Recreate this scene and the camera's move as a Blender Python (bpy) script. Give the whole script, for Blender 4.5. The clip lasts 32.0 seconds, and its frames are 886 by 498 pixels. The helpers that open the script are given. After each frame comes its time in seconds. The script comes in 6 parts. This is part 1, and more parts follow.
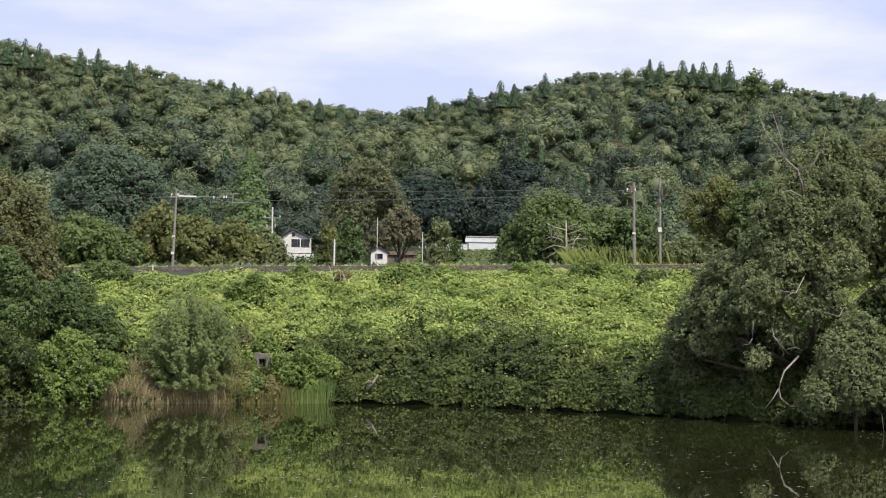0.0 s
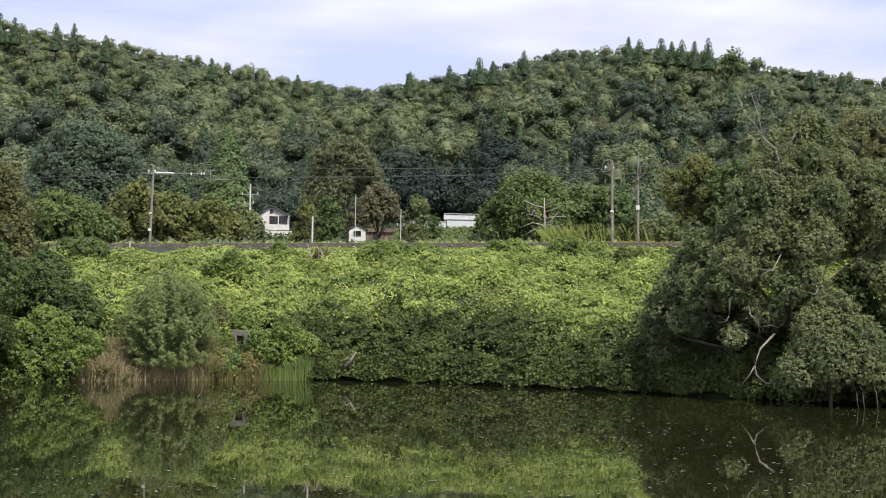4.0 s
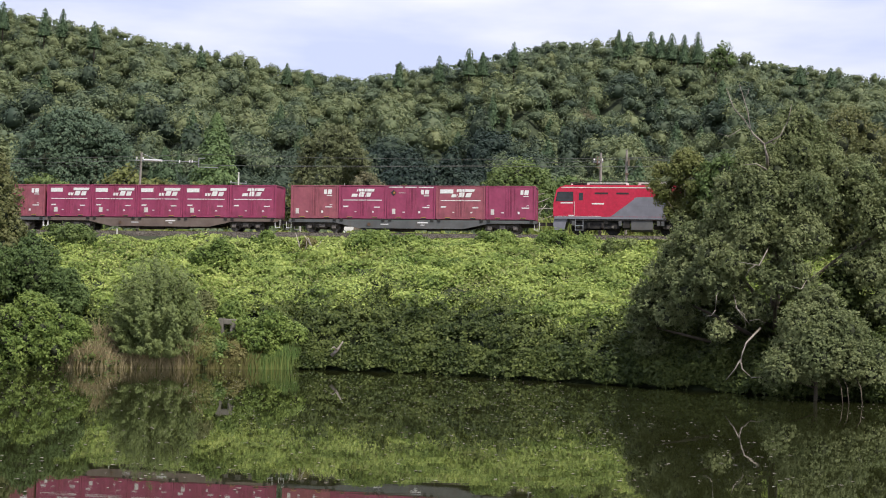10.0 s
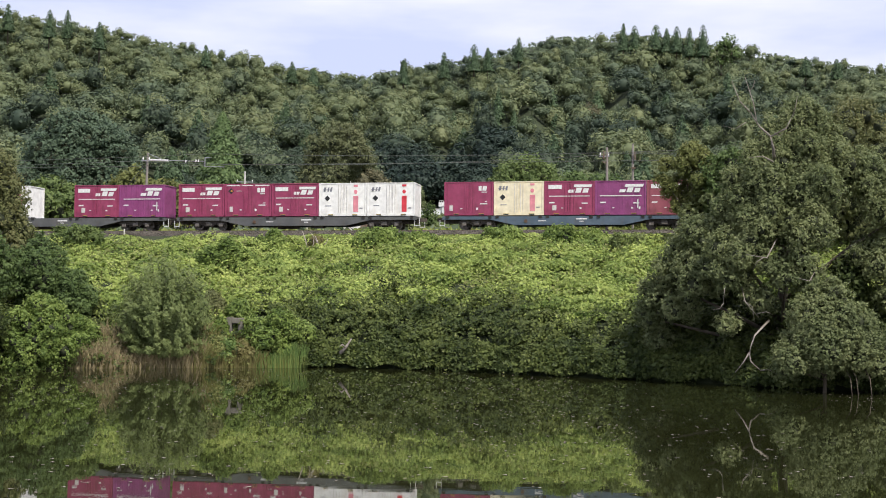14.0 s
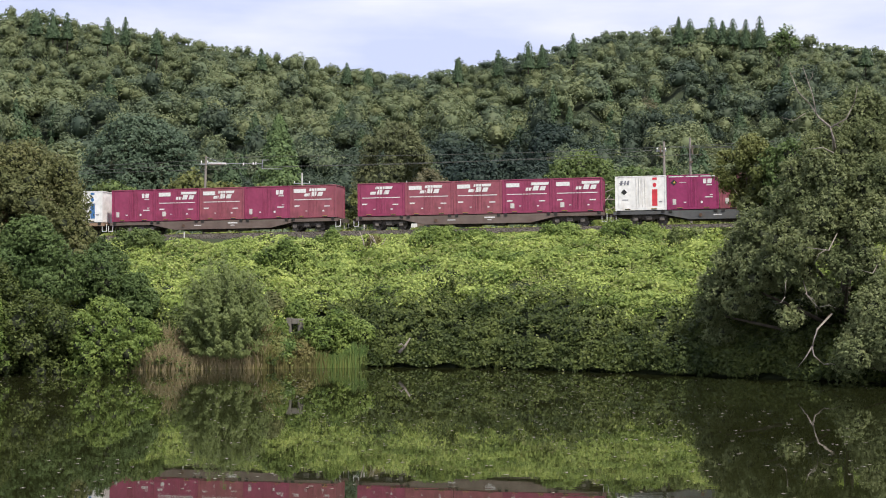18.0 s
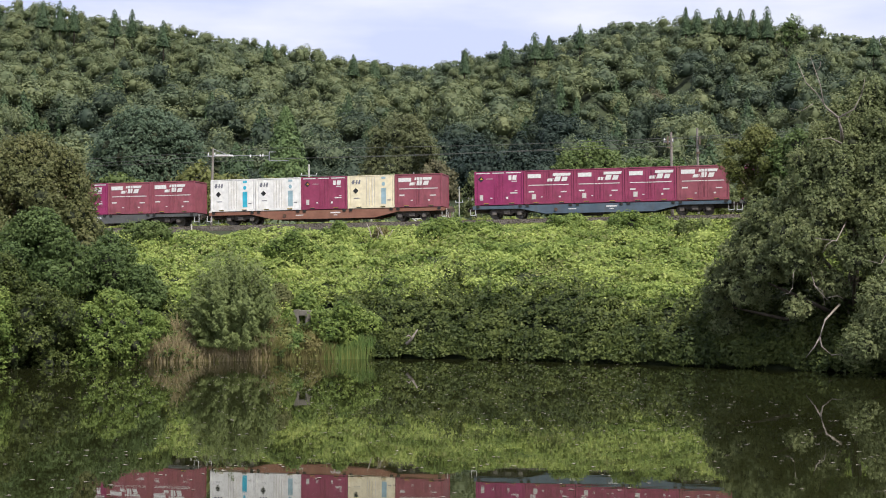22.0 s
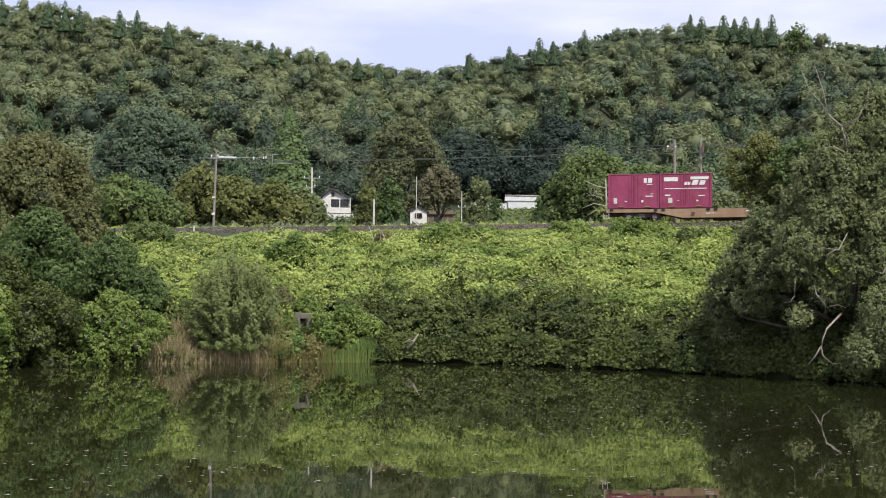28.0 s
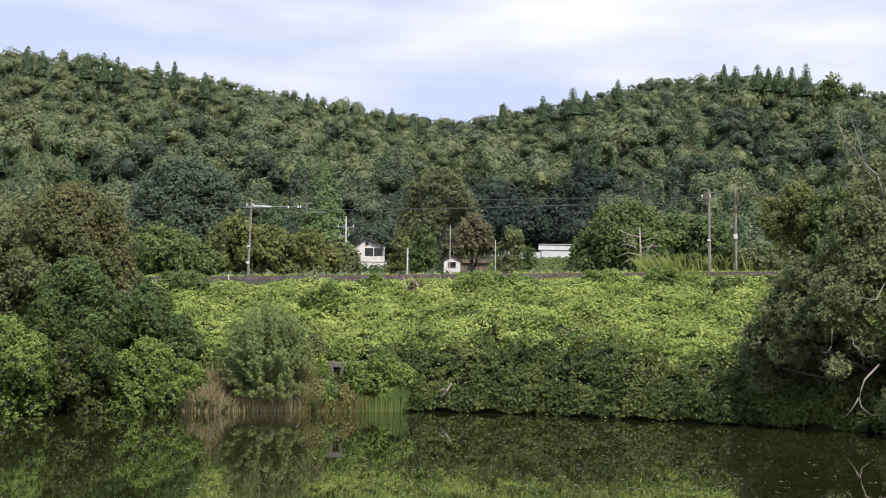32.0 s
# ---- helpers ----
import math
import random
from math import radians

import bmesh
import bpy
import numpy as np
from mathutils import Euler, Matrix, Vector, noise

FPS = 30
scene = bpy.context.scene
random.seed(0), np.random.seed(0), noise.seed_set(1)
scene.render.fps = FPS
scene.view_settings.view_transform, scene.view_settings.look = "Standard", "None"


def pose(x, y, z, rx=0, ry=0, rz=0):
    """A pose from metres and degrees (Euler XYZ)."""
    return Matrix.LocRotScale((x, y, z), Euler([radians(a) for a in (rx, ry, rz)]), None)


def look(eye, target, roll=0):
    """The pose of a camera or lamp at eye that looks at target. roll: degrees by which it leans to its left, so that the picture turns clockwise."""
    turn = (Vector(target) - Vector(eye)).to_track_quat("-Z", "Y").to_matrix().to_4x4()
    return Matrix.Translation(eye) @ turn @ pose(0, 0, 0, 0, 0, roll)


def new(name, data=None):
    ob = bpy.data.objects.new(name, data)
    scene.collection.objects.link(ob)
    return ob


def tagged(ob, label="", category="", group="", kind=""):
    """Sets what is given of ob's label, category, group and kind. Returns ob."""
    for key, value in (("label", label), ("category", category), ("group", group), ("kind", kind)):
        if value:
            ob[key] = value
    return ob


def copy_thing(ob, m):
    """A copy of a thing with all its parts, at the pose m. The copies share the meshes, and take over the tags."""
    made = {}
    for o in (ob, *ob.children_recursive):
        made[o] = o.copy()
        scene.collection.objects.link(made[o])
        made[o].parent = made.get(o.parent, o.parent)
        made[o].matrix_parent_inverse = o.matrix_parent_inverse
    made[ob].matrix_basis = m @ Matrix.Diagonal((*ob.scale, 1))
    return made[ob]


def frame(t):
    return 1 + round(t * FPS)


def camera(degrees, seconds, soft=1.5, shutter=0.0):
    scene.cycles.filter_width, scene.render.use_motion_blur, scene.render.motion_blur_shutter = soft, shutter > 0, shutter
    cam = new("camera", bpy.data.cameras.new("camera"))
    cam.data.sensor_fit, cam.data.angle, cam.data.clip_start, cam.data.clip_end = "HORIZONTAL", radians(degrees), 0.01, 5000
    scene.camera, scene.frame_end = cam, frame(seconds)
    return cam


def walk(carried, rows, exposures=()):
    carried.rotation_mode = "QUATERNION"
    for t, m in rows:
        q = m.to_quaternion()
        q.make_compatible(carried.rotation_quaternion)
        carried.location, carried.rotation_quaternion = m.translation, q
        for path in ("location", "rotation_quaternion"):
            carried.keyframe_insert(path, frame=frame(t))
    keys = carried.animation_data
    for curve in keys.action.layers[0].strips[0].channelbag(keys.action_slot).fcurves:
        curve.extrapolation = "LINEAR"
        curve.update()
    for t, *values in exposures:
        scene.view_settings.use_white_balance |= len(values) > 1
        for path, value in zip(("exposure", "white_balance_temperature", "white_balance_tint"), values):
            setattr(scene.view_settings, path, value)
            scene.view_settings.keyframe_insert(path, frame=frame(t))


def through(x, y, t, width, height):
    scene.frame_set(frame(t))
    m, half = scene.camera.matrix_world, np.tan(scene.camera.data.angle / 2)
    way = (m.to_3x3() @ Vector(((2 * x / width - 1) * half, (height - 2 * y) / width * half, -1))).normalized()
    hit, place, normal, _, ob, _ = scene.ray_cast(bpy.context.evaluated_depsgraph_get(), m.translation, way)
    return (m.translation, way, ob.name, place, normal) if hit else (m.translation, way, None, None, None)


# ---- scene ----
# The camera is held by hand at one spot on the near bank; it only turns. Water lies at z = 0.
EYE = 4.5
cam = camera(38.5, 32.0, soft=1.0)
# seconds, yaw, pitch, lean
TURNS = [
    (0, -1.782, 3.593, -0.780),
    (0.5, -1.490, 3.864, -0.523),
    (1, -1.395, 3.297, -0.703),
    (1.5, -1.290, 3.290, -0.483),
    (2, -1.853, 3.195, -1.060),
    (2.5, -2.992, 2.865, -1.239),
    (3, -3.007, 2.891, -1.111),
    (3.5, -2.799, 2.679, -0.905),
    (5.5, -2.760, 2.511, -0.800),
    (6, -2.638, 2.685, -0.972),
    (6.5, -2.733, 2.223, -0.882),
    (7, -3.037, 1.891, -0.929),
    (7.5, -3.072, 1.657, -0.991),
    (8, -3.287, 1.951, -1.083),
    (8.5, -3.379, 2.067, -1.391),
    (9, -3.584, 1.995, -1.665),
    (9.5, -3.834, 2.088, -1.513),
    (10, -3.343, 2.176, -1.488),
    (10.5, -3.205, 2.279, -1.439),
    (11, -2.905, 2.286, -1.525),
    (11.5, -2.700, 1.795, -0.964),
    (12, -2.652, 1.878, -0.952),
    (12.5, -2.554, 2.042, -1.105),
    (13, -2.696, 2.060, -0.744),
    (13.5, -3.009, 1.997, -0.802),
    (15.5, -2.300, 2.663, -0.661),
    (16, -0.920, 3.039, -0.652),
    (16.5, -0.628, 2.566, -0.513),
    (17, -0.225, 2.119, -0.121),
    (17.5, -0.474, 1.899, -0.049),
    (18, -0.384, 1.914, 0.052),
    (18.5, -0.341, 1.725, 0.142),
    (19, -0.373, 1.756, 0.258),
    (19.5, -0.488, 1.758, 0.175),
    (20, -0.504, 1.721, 0.213),
    (20.5, -0.585, 1.731, 0.156),
    (21, -0.684, 1.610, 0.361),
    (21.5, -0.499, 1.521, 0.114),
    (22, -0.058, 1.530, 0.174),
    (22.5, -0.328, 1.318, 0.006),
    (23, 0.000, 1.120, -0.070),
    (23.5, -0.120, 1.106, -0.142),
    (24, -0.039, 1.314, -0.087),
    (24.5, -0.278, 1.280, -0.609),
    (25, -0.161, 0.723, -0.706),
    (25.5, 0.096, 0.846, -0.588),
    (27.5, -0.252, 1.350, -0.485),
    (28, 0.014, 1.730, -0.499),
    (28.5, -0.111, 3.411, -1.005),
    (29, -0.279, 4.016, -0.686),
    (29.5, -0.175, 3.851, -0.416),
    (30, 0.473, 3.613, -0.209),
    (30.5, 0.246, 4.008, -0.466),
    (31, 0.540, 3.343, -0.411),
    (31.5, 1.422, 3.168, -0.540),
    (32, 1.523, 3.922, -0.675),
]
walk(cam, [(t, pose(0, 0, EYE, 90 + pitch, lean, yaw)) for t, yaw, pitch, lean in TURNS])

# ---- world and sun ----
world = bpy.data.worlds.new("sky")
scene.world = world
world.use_nodes = True
wn, wl = world.node_tree.nodes, world.node_tree.links
wn.clear()
sky = wn.new("ShaderNodeTexSky")
sky.sky_type, sky.sun_disc = "NISHITA", False
sky.sun_elevation, sky.sun_rotation = radians(54), radians(149)
sky_bg = wn.new("ShaderNodeBackground")
sky_bg.inputs["Strength"].default_value = 0.15
wl.new(sky.outputs[0], sky_bg.inputs["Color"])
cloud_bg = wn.new("ShaderNodeBackground")
cloud_bg.inputs["Strength"].default_value = 1.13
w_co = wn.new("ShaderNodeTexCoord")
w_map = wn.new("ShaderNodeMapping")
w_map.inputs["Scale"].default_value = (2.2, 2.2, 9.0)
w_map.inputs["Location"].default_value = (0.35, 0.1, 0.62)
w_noise = wn.new("ShaderNodeTexNoise")
w_noise.inputs["Scale"].default_value = 1.6
w_noise.inputs["Detail"].default_value = 5.0
w_noise.inputs["Roughness"].default_value = 0.5
w_ramp = wn.new("ShaderNodeValToRGB")
w_ramp.color_ramp.elements[0].position, w_ramp.color_ramp.elements[0].color = 0.40, (0.62, 0.67, 0.93, 1)
w_ramp.color_ramp.elements[1].position, w_ramp.color_ramp.elements[1].color = 0.64, (0.96, 0.95, 0.98, 1)
wl.new(w_co.outputs["Generated"], w_map.inputs[0])
wl.new(w_map.outputs[0], w_noise.inputs["Vector"])
wl.new(w_noise.outputs[0], w_ramp.inputs[0])
wl.new(w_ramp.outputs[0], cloud_bg.inputs["Color"])
w_mix = wn.new("ShaderNodeMixShader")
w_mix.inputs[0].default_value = 0.88
w_out = wn.new("ShaderNodeOutputWorld")
wl.new(sky_bg.outputs[0], w_mix.inputs[1])
wl.new(cloud_bg.outputs[0], w_mix.inputs[2])
wl.new(w_mix.outputs[0], w_out.inputs[0])

sun = new("sun", bpy.data.lights.new("sun", "SUN"))
sun.data.energy, sun.data.angle, sun.data.color = 5.0, radians(4), (1.0, 0.95, 0.86)
sun.matrix_world = look((33, -34, 86), (0, 20, 0))

# ---- materials ----
def nodes_of(name):
    m = bpy.data.materials.new(name)
    m.use_nodes = True
    nt = m.node_tree
    return m, nt, nt.nodes["Principled BSDF"]


def ramp(nt, source, stops):
    r = nt.nodes.new("ShaderNodeValToRGB")
    els = r.color_ramp.elements
    while len(els) < len(stops):
        els.new(0.5)
    for e, (p, c) in zip(els, stops):
        e.position, e.color = p, (*c, 1)
    nt.links.new(source, r.inputs[0])
    return r.outputs[0]


def noise_of(nt, scale, detail=4.0, rough=0.55, stretch=(1, 1, 1)):
    co = nt.nodes.new("ShaderNodeTexCoord")
    mp = nt.nodes.new("ShaderNodeMapping")
    mp.inputs["Scale"].default_value = stretch
    n = nt.nodes.new("ShaderNodeTexNoise")
    n.inputs["Scale"].default_value, n.inputs["Detail"].default_value, n.inputs["Roughness"].default_value = scale, detail, rough
    nt.links.new(co.outputs["Object"], mp.inputs[0])
    nt.links.new(mp.outputs[0], n.inputs["Vector"])
    return n.outputs[0]


def mixed(nt, a, b, fac, mode="MIX"):
    m = nt.nodes.new("ShaderNodeMix")
    m.data_type, m.blend_type = "RGBA", mode
    for sock, v in ((m.inputs[0], fac), (m.inputs[6], a), (m.inputs[7], b)):
        if isinstance(v, bpy.types.NodeSocket):
            nt.links.new(v, sock)
        elif isinstance(v, tuple):
            sock.default_value = (*v, 1)
        else:
            sock.default_value = v
    return m.outputs[2]


def bump(nt, bsdf, height, strength=0.4, distance=0.02):
    b = nt.nodes.new("ShaderNodeBump")
    b.inputs["Strength"].default_value, b.inputs["Distance"].default_value = strength, distance
    nt.links.new(height, b.inputs["Height"])
    nt.links.new(b.outputs[0], bsdf.inputs["Normal"])


def foliage(name, dark, light, accent, patch=0.15, through=0.3, rough=0.55):
    """Leaves: tone from leaf to leaf, and patches of another tint."""
    m, nt, b = nodes_of(name)
    dark, light, accent = ((1.45 * k[0], 1.47 * k[1], 1.51 * k[2]) for k in (dark, light, accent))
    geo = nt.nodes.new("ShaderNodeNewGeometry")
    leaf = ramp(nt, geo.outputs["Random Per Island"], [(0.0, dark), (1.0, light)])
    bright = ramp(nt, geo.outputs["Random Per Island"], [(0.0, light), (1.0, accent)])
    fac = ramp(nt, noise_of(nt, patch, 5, 0.65), [(0.38, (0, 0, 0)), (0.64, (1, 1, 1))])
    tint = mixed(nt, leaf, bright, fac)
    nt.links.new(tint, b.inputs["Base Color"])
    b.inputs["Roughness"].default_value, b.inputs["Specular IOR Level"].default_value = rough, 0.18
    tr = nt.nodes.new("ShaderNodeBsdfTranslucent")
    nt.links.new(tint, tr.inputs["Color"])
    mx = nt.nodes.new("ShaderNodeMixShader")
    mx.inputs[0].default_value = through
    nt.links.new(b.outputs[0], mx.inputs[1])
    nt.links.new(tr.outputs[0], mx.inputs[2])
    nt.links.new(mx.outputs[0], nt.nodes["Material Output"].inputs["Surface"])
    return m


def surface(name, a, b2, scale=2.0, rough=0.7, metal=0.0, grain=30.0, relief=0.25, dirt=None, stretch=(1, 1, 1)):
    """Two tones in large patches, a fine grain, relief, and dirt where wanted."""
    m, nt, b = nodes_of(name)
    big = ramp(nt, noise_of(nt, scale, 5, stretch=stretch), [(0.35, a), (0.68, b2)])
    fine_n = noise_of(nt, grain, 3)
    fine = ramp(nt, fine_n, [(0.3, (0.75, 0.75, 0.75)), (0.7, (1, 1, 1))])
    col = mixed(nt, big, fine, 1.0, "MULTIPLY")
    if dirt:
        d = ramp(nt, noise_of(nt, scale * 2.3, 6, 0.7, (1.0, 1.0, 0.25)), [(0.52, (0, 0, 0)), (0.72, (1, 1, 1))])
        col = mixed(nt, col, dirt, mixed(nt, (0, 0, 0), (0.55, 0.55, 0.55), d))
    nt.links.new(col, b.inputs["Base Color"])
    b.inputs["Roughness"].default_value, b.inputs["Metallic"].default_value = rough, metal
    bump(nt, b, fine_n, relief, 0.01)
    return m


M = {}
# far woods greens hold extra blue, painting distance haze into the leaves
M["woods_dark"] = foliage("woods_dark", (0.034, 0.05, 0.035), (0.046, 0.064, 0.042), (0.066, 0.082, 0.046), 0.1)
M["woods_mid"] = foliage("woods_mid", (0.066, 0.088, 0.054), (0.088, 0.112, 0.064), (0.122, 0.138, 0.07), 0.1)
M["woods_light"] = foliage("woods_light", (0.09, 0.112, 0.06), (0.122, 0.144, 0.07), (0.155, 0.164, 0.077), 0.1)
M["woods_brown"] = foliage("woods_brown", (0.06, 0.054, 0.034), (0.095, 0.1, 0.05), (0.115, 0.085, 0.055), 0.03)
M["cedar"] = foliage("cedar_needles", (0.03, 0.05, 0.027), (0.056, 0.085, 0.04), (0.066, 0.095, 0.045), 0.08, 0.15)
M["cedar_light"] = foliage("light_cedar_needles", (0.052, 0.083, 0.033), (0.095, 0.136, 0.05), (0.11, 0.148, 0.054), 0.08, 0.15)
# pale accent paints sun highlights into the vine leaves
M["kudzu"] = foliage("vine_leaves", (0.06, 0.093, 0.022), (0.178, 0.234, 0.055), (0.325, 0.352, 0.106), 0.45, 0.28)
# shrub green taken darker, painting the lower bank's shade into the leaves
M["kudzu_dark"] = foliage("shade_dark_shrub_leaves", (0.012, 0.02, 0.006), (0.042, 0.058, 0.015), (0.105, 0.122, 0.034), 0.45, 0.2)
M["willow"] = foliage("willow_leaves", (0.082, 0.105, 0.036), (0.135, 0.165, 0.06), (0.17, 0.195, 0.075), 0.4, 0.38)
M["olive"] = foliage("olive_green_leaves", (0.056, 0.07, 0.029), (0.12, 0.143, 0.06), (0.195, 0.205, 0.095), 0.5, 0.34)
M["olive_light"] = foliage("yellowish_leaves", (0.075, 0.088, 0.03), (0.15, 0.165, 0.056), (0.21, 0.21, 0.08), 0.7, 0.3)
M["tawny"] = foliage("tawny_leaves", (0.072, 0.07, 0.04), (0.115, 0.11, 0.06), (0.135, 0.116, 0.064), 0.4, 0.3)
M["meadow"] = foliage("meadow_grass", (0.06, 0.085, 0.028), (0.105, 0.135, 0.045), (0.15, 0.16, 0.07), 0.1, 0.3)
# near-black leaf colour that paints the shaded woods behind the greenhouse
M["evergreen"] = foliage("shade_dark_woods_leaves", (0.012, 0.021, 0.017), (0.024, 0.037, 0.027), (0.03, 0.044, 0.031), 0.05, 0.15)
M["tan_olive"] = foliage("brownish_olive_leaves", (0.07, 0.08, 0.04), (0.11, 0.121, 0.056), (0.13, 0.132, 0.062), 0.12, 0.3)
M["autumn"] = foliage("yellow_green_leaves", (0.066, 0.077, 0.023), (0.114, 0.128, 0.04), (0.15, 0.147, 0.052), 0.3, 0.3)
M["deep"] = foliage("deep_green_leaves", (0.032, 0.052, 0.019), (0.07, 0.104, 0.033), (0.1, 0.134, 0.043), 0.3, 0.25)
M["rust"] = foliage("brownish_green_leaves", (0.058, 0.066, 0.027), (0.108, 0.118, 0.046), (0.135, 0.126, 0.054), 0.4, 0.3)
M["reed_dry"] = foliage("dry_reed", (0.15, 0.115, 0.06), (0.32, 0.265, 0.16), (0.2, 0.155, 0.075), 0.8, 0.3)
M["reed_green"] = foliage("green_reed", (0.06, 0.10, 0.03), (0.11, 0.17, 0.05), (0.17, 0.17, 0.05), 0.5, 0.3)
M["weed_red"] = foliage("reddish_weeds", (0.085, 0.078, 0.03), (0.15, 0.12, 0.05), (0.13, 0.155, 0.045), 1.2, 0.3)
M["grass"] = foliage("long_grass", (0.10, 0.13, 0.03), (0.19, 0.23, 0.06), (0.24, 0.23, 0.09), 0.5, 0.3)
M["mound"] = foliage("mound_vine_leaves", (0.04, 0.066, 0.017), (0.105, 0.15, 0.034), (0.225, 0.27, 0.075), 0.5, 0.3)
M["fresh"] = foliage("fresh_green_leaves", (0.046, 0.07, 0.024), (0.094, 0.128, 0.04), (0.13, 0.16, 0.052), 0.4, 0.3)
M["bluish"] = foliage("bluish_green_leaves", (0.044, 0.066, 0.043), (0.07, 0.10, 0.06), (0.082, 0.11, 0.064), 0.3, 0.25)
# near-black green for crown cores, painting the shade between the leaves
M["inner"] = surface("crown_core_shade", (0.026, 0.033, 0.015), (0.048, 0.057, 0.027), 2, 0.95, grain=12, relief=0.5)
M["bark"] = surface("bark", (0.07, 0.055, 0.04), (0.14, 0.115, 0.085), 3, 0.9, grain=40, relief=0.6, stretch=(1, 1, 0.2))
M["dead_wood"] = surface("bleached_dead_wood", (0.2, 0.165, 0.14), (0.36, 0.32, 0.28), 4, 0.85, grain=40, relief=0.4)
M["pale_wood"] = surface("pale_dead_wood", (0.36, 0.3, 0.26), (0.52, 0.46, 0.41), 4, 0.85, grain=40, relief=0.4)
M["soil"] = surface("undergrowth_soil", (0.02, 0.03, 0.011), (0.04, 0.053, 0.018), 0.4, 0.95, grain=3, relief=0.5)
M["ballast"] = surface("track_ballast", (0.075, 0.066, 0.055), (0.135, 0.118, 0.1), 1.2, 0.95, grain=14, relief=1.0, dirt=(0.1, 0.072, 0.05))
M["rail"] = surface("rusty_rail_steel", (0.13, 0.075, 0.05), (0.20, 0.13, 0.09), 4, 0.55, 0.6, grain=30)
M["sleeper"] = surface("concrete_sleeper", (0.22, 0.21, 0.19), (0.32, 0.30, 0.27), 3, 0.9, grain=30)
M["concrete"] = surface("weathered_concrete", (0.15, 0.138, 0.12), (0.235, 0.215, 0.185), 1.5, 0.9, grain=18, relief=0.4, dirt=(0.11, 0.1, 0.08))
M["pole_concrete"] = surface("grey_concrete_pole", (0.22, 0.20, 0.175), (0.31, 0.285, 0.25), 2, 0.85, grain=25, dirt=(0.17, 0.15, 0.13))
M["galvanised"] = surface("galvanised_steel", (0.32, 0.33, 0.34), (0.48, 0.49, 0.50), 4, 0.45, 0.5, grain=20)
M["porcelain"] = surface("white_insulator", (0.78, 0.78, 0.76), (0.88, 0.88, 0.86), 3, 0.3, grain=20, relief=0.05)
M["cable"] = surface("dull_copper_cable", (0.09, 0.10, 0.09), (0.16, 0.17, 0.15), 2, 0.6, 0.4)
M["plaster"] = surface("white_plaster", (0.66, 0.64, 0.60), (0.80, 0.78, 0.74), 0.8, 0.85, grain=12, relief=0.1)
M["roof_tile"] = surface("dark_roof_tiles", (0.035, 0.033, 0.034), (0.075, 0.068, 0.065), 1.5, 0.6, grain=8, relief=0.5)
M["dark_glass"] = surface("dark_window_glass", (0.015, 0.018, 0.02), (0.03, 0.034, 0.036), 1.0, 0.08, grain=4, relief=0.0)
M["film"] = surface("white_greenhouse_film", (0.62, 0.65, 0.65), (0.78, 0.80, 0.79), 0.5, 0.35, grain=4, relief=0.1)
M["timber"] = surface("weathered_timber", (0.12, 0.085, 0.06), (0.22, 0.17, 0.125), 3, 0.9, grain=25, stretch=(1, 1, 0.2))
M["red_paint"] = surface("locomotive_red_paint", (0.47, 0.011, 0.045), (0.54, 0.018, 0.06), 0.7, 0.35, grain=6, relief=0.02)
M["grey_paint"] = surface("locomotive_grey_paint", (0.18, 0.18, 0.215), (0.21, 0.21, 0.245), 0.7, 0.4, grain=1.5, relief=0.02)
M["pale_paint"] = surface("pale_grey_paint", (0.58, 0.55, 0.52), (0.72, 0.69, 0.66), 1.5, 0.5, grain=8, relief=0.05, dirt=(0.42, 0.36, 0.31))
M["white_paint"] = surface("white_lettering_paint", (0.74, 0.73, 0.72), (0.84, 0.83, 0.82), 3, 0.5, grain=12, relief=0.02)
M["black_paint"] = surface("black_paint", (0.012, 0.012, 0.013), (0.03, 0.03, 0.032), 3, 0.5)
M["gear"] = surface("grimy_running_gear", (0.045, 0.037, 0.031), (0.115, 0.094, 0.078), 3, 0.8, 0.1, grain=20, relief=0.4, dirt=(0.17, 0.12, 0.07))
M["dark_gear"] = surface("black_grimy_running_gear", (0.013, 0.012, 0.012), (0.04, 0.035, 0.032), 3, 0.7, 0.2, grain=20, relief=0.4, dirt=(0.075, 0.06, 0.038))
M["steel_tyre"] = surface("worn_wheel_steel", (0.13, 0.115, 0.10), (0.24, 0.21, 0.185), 5, 0.6, 0.3)
M["yellow"] = surface("yellow_paint", (0.55, 0.38, 0.04), (0.65, 0.46, 0.06), 4, 0.5)
M["orange"] = surface("orange_paint", (0.55, 0.20, 0.03), (0.62, 0.26, 0.05), 4, 0.5)
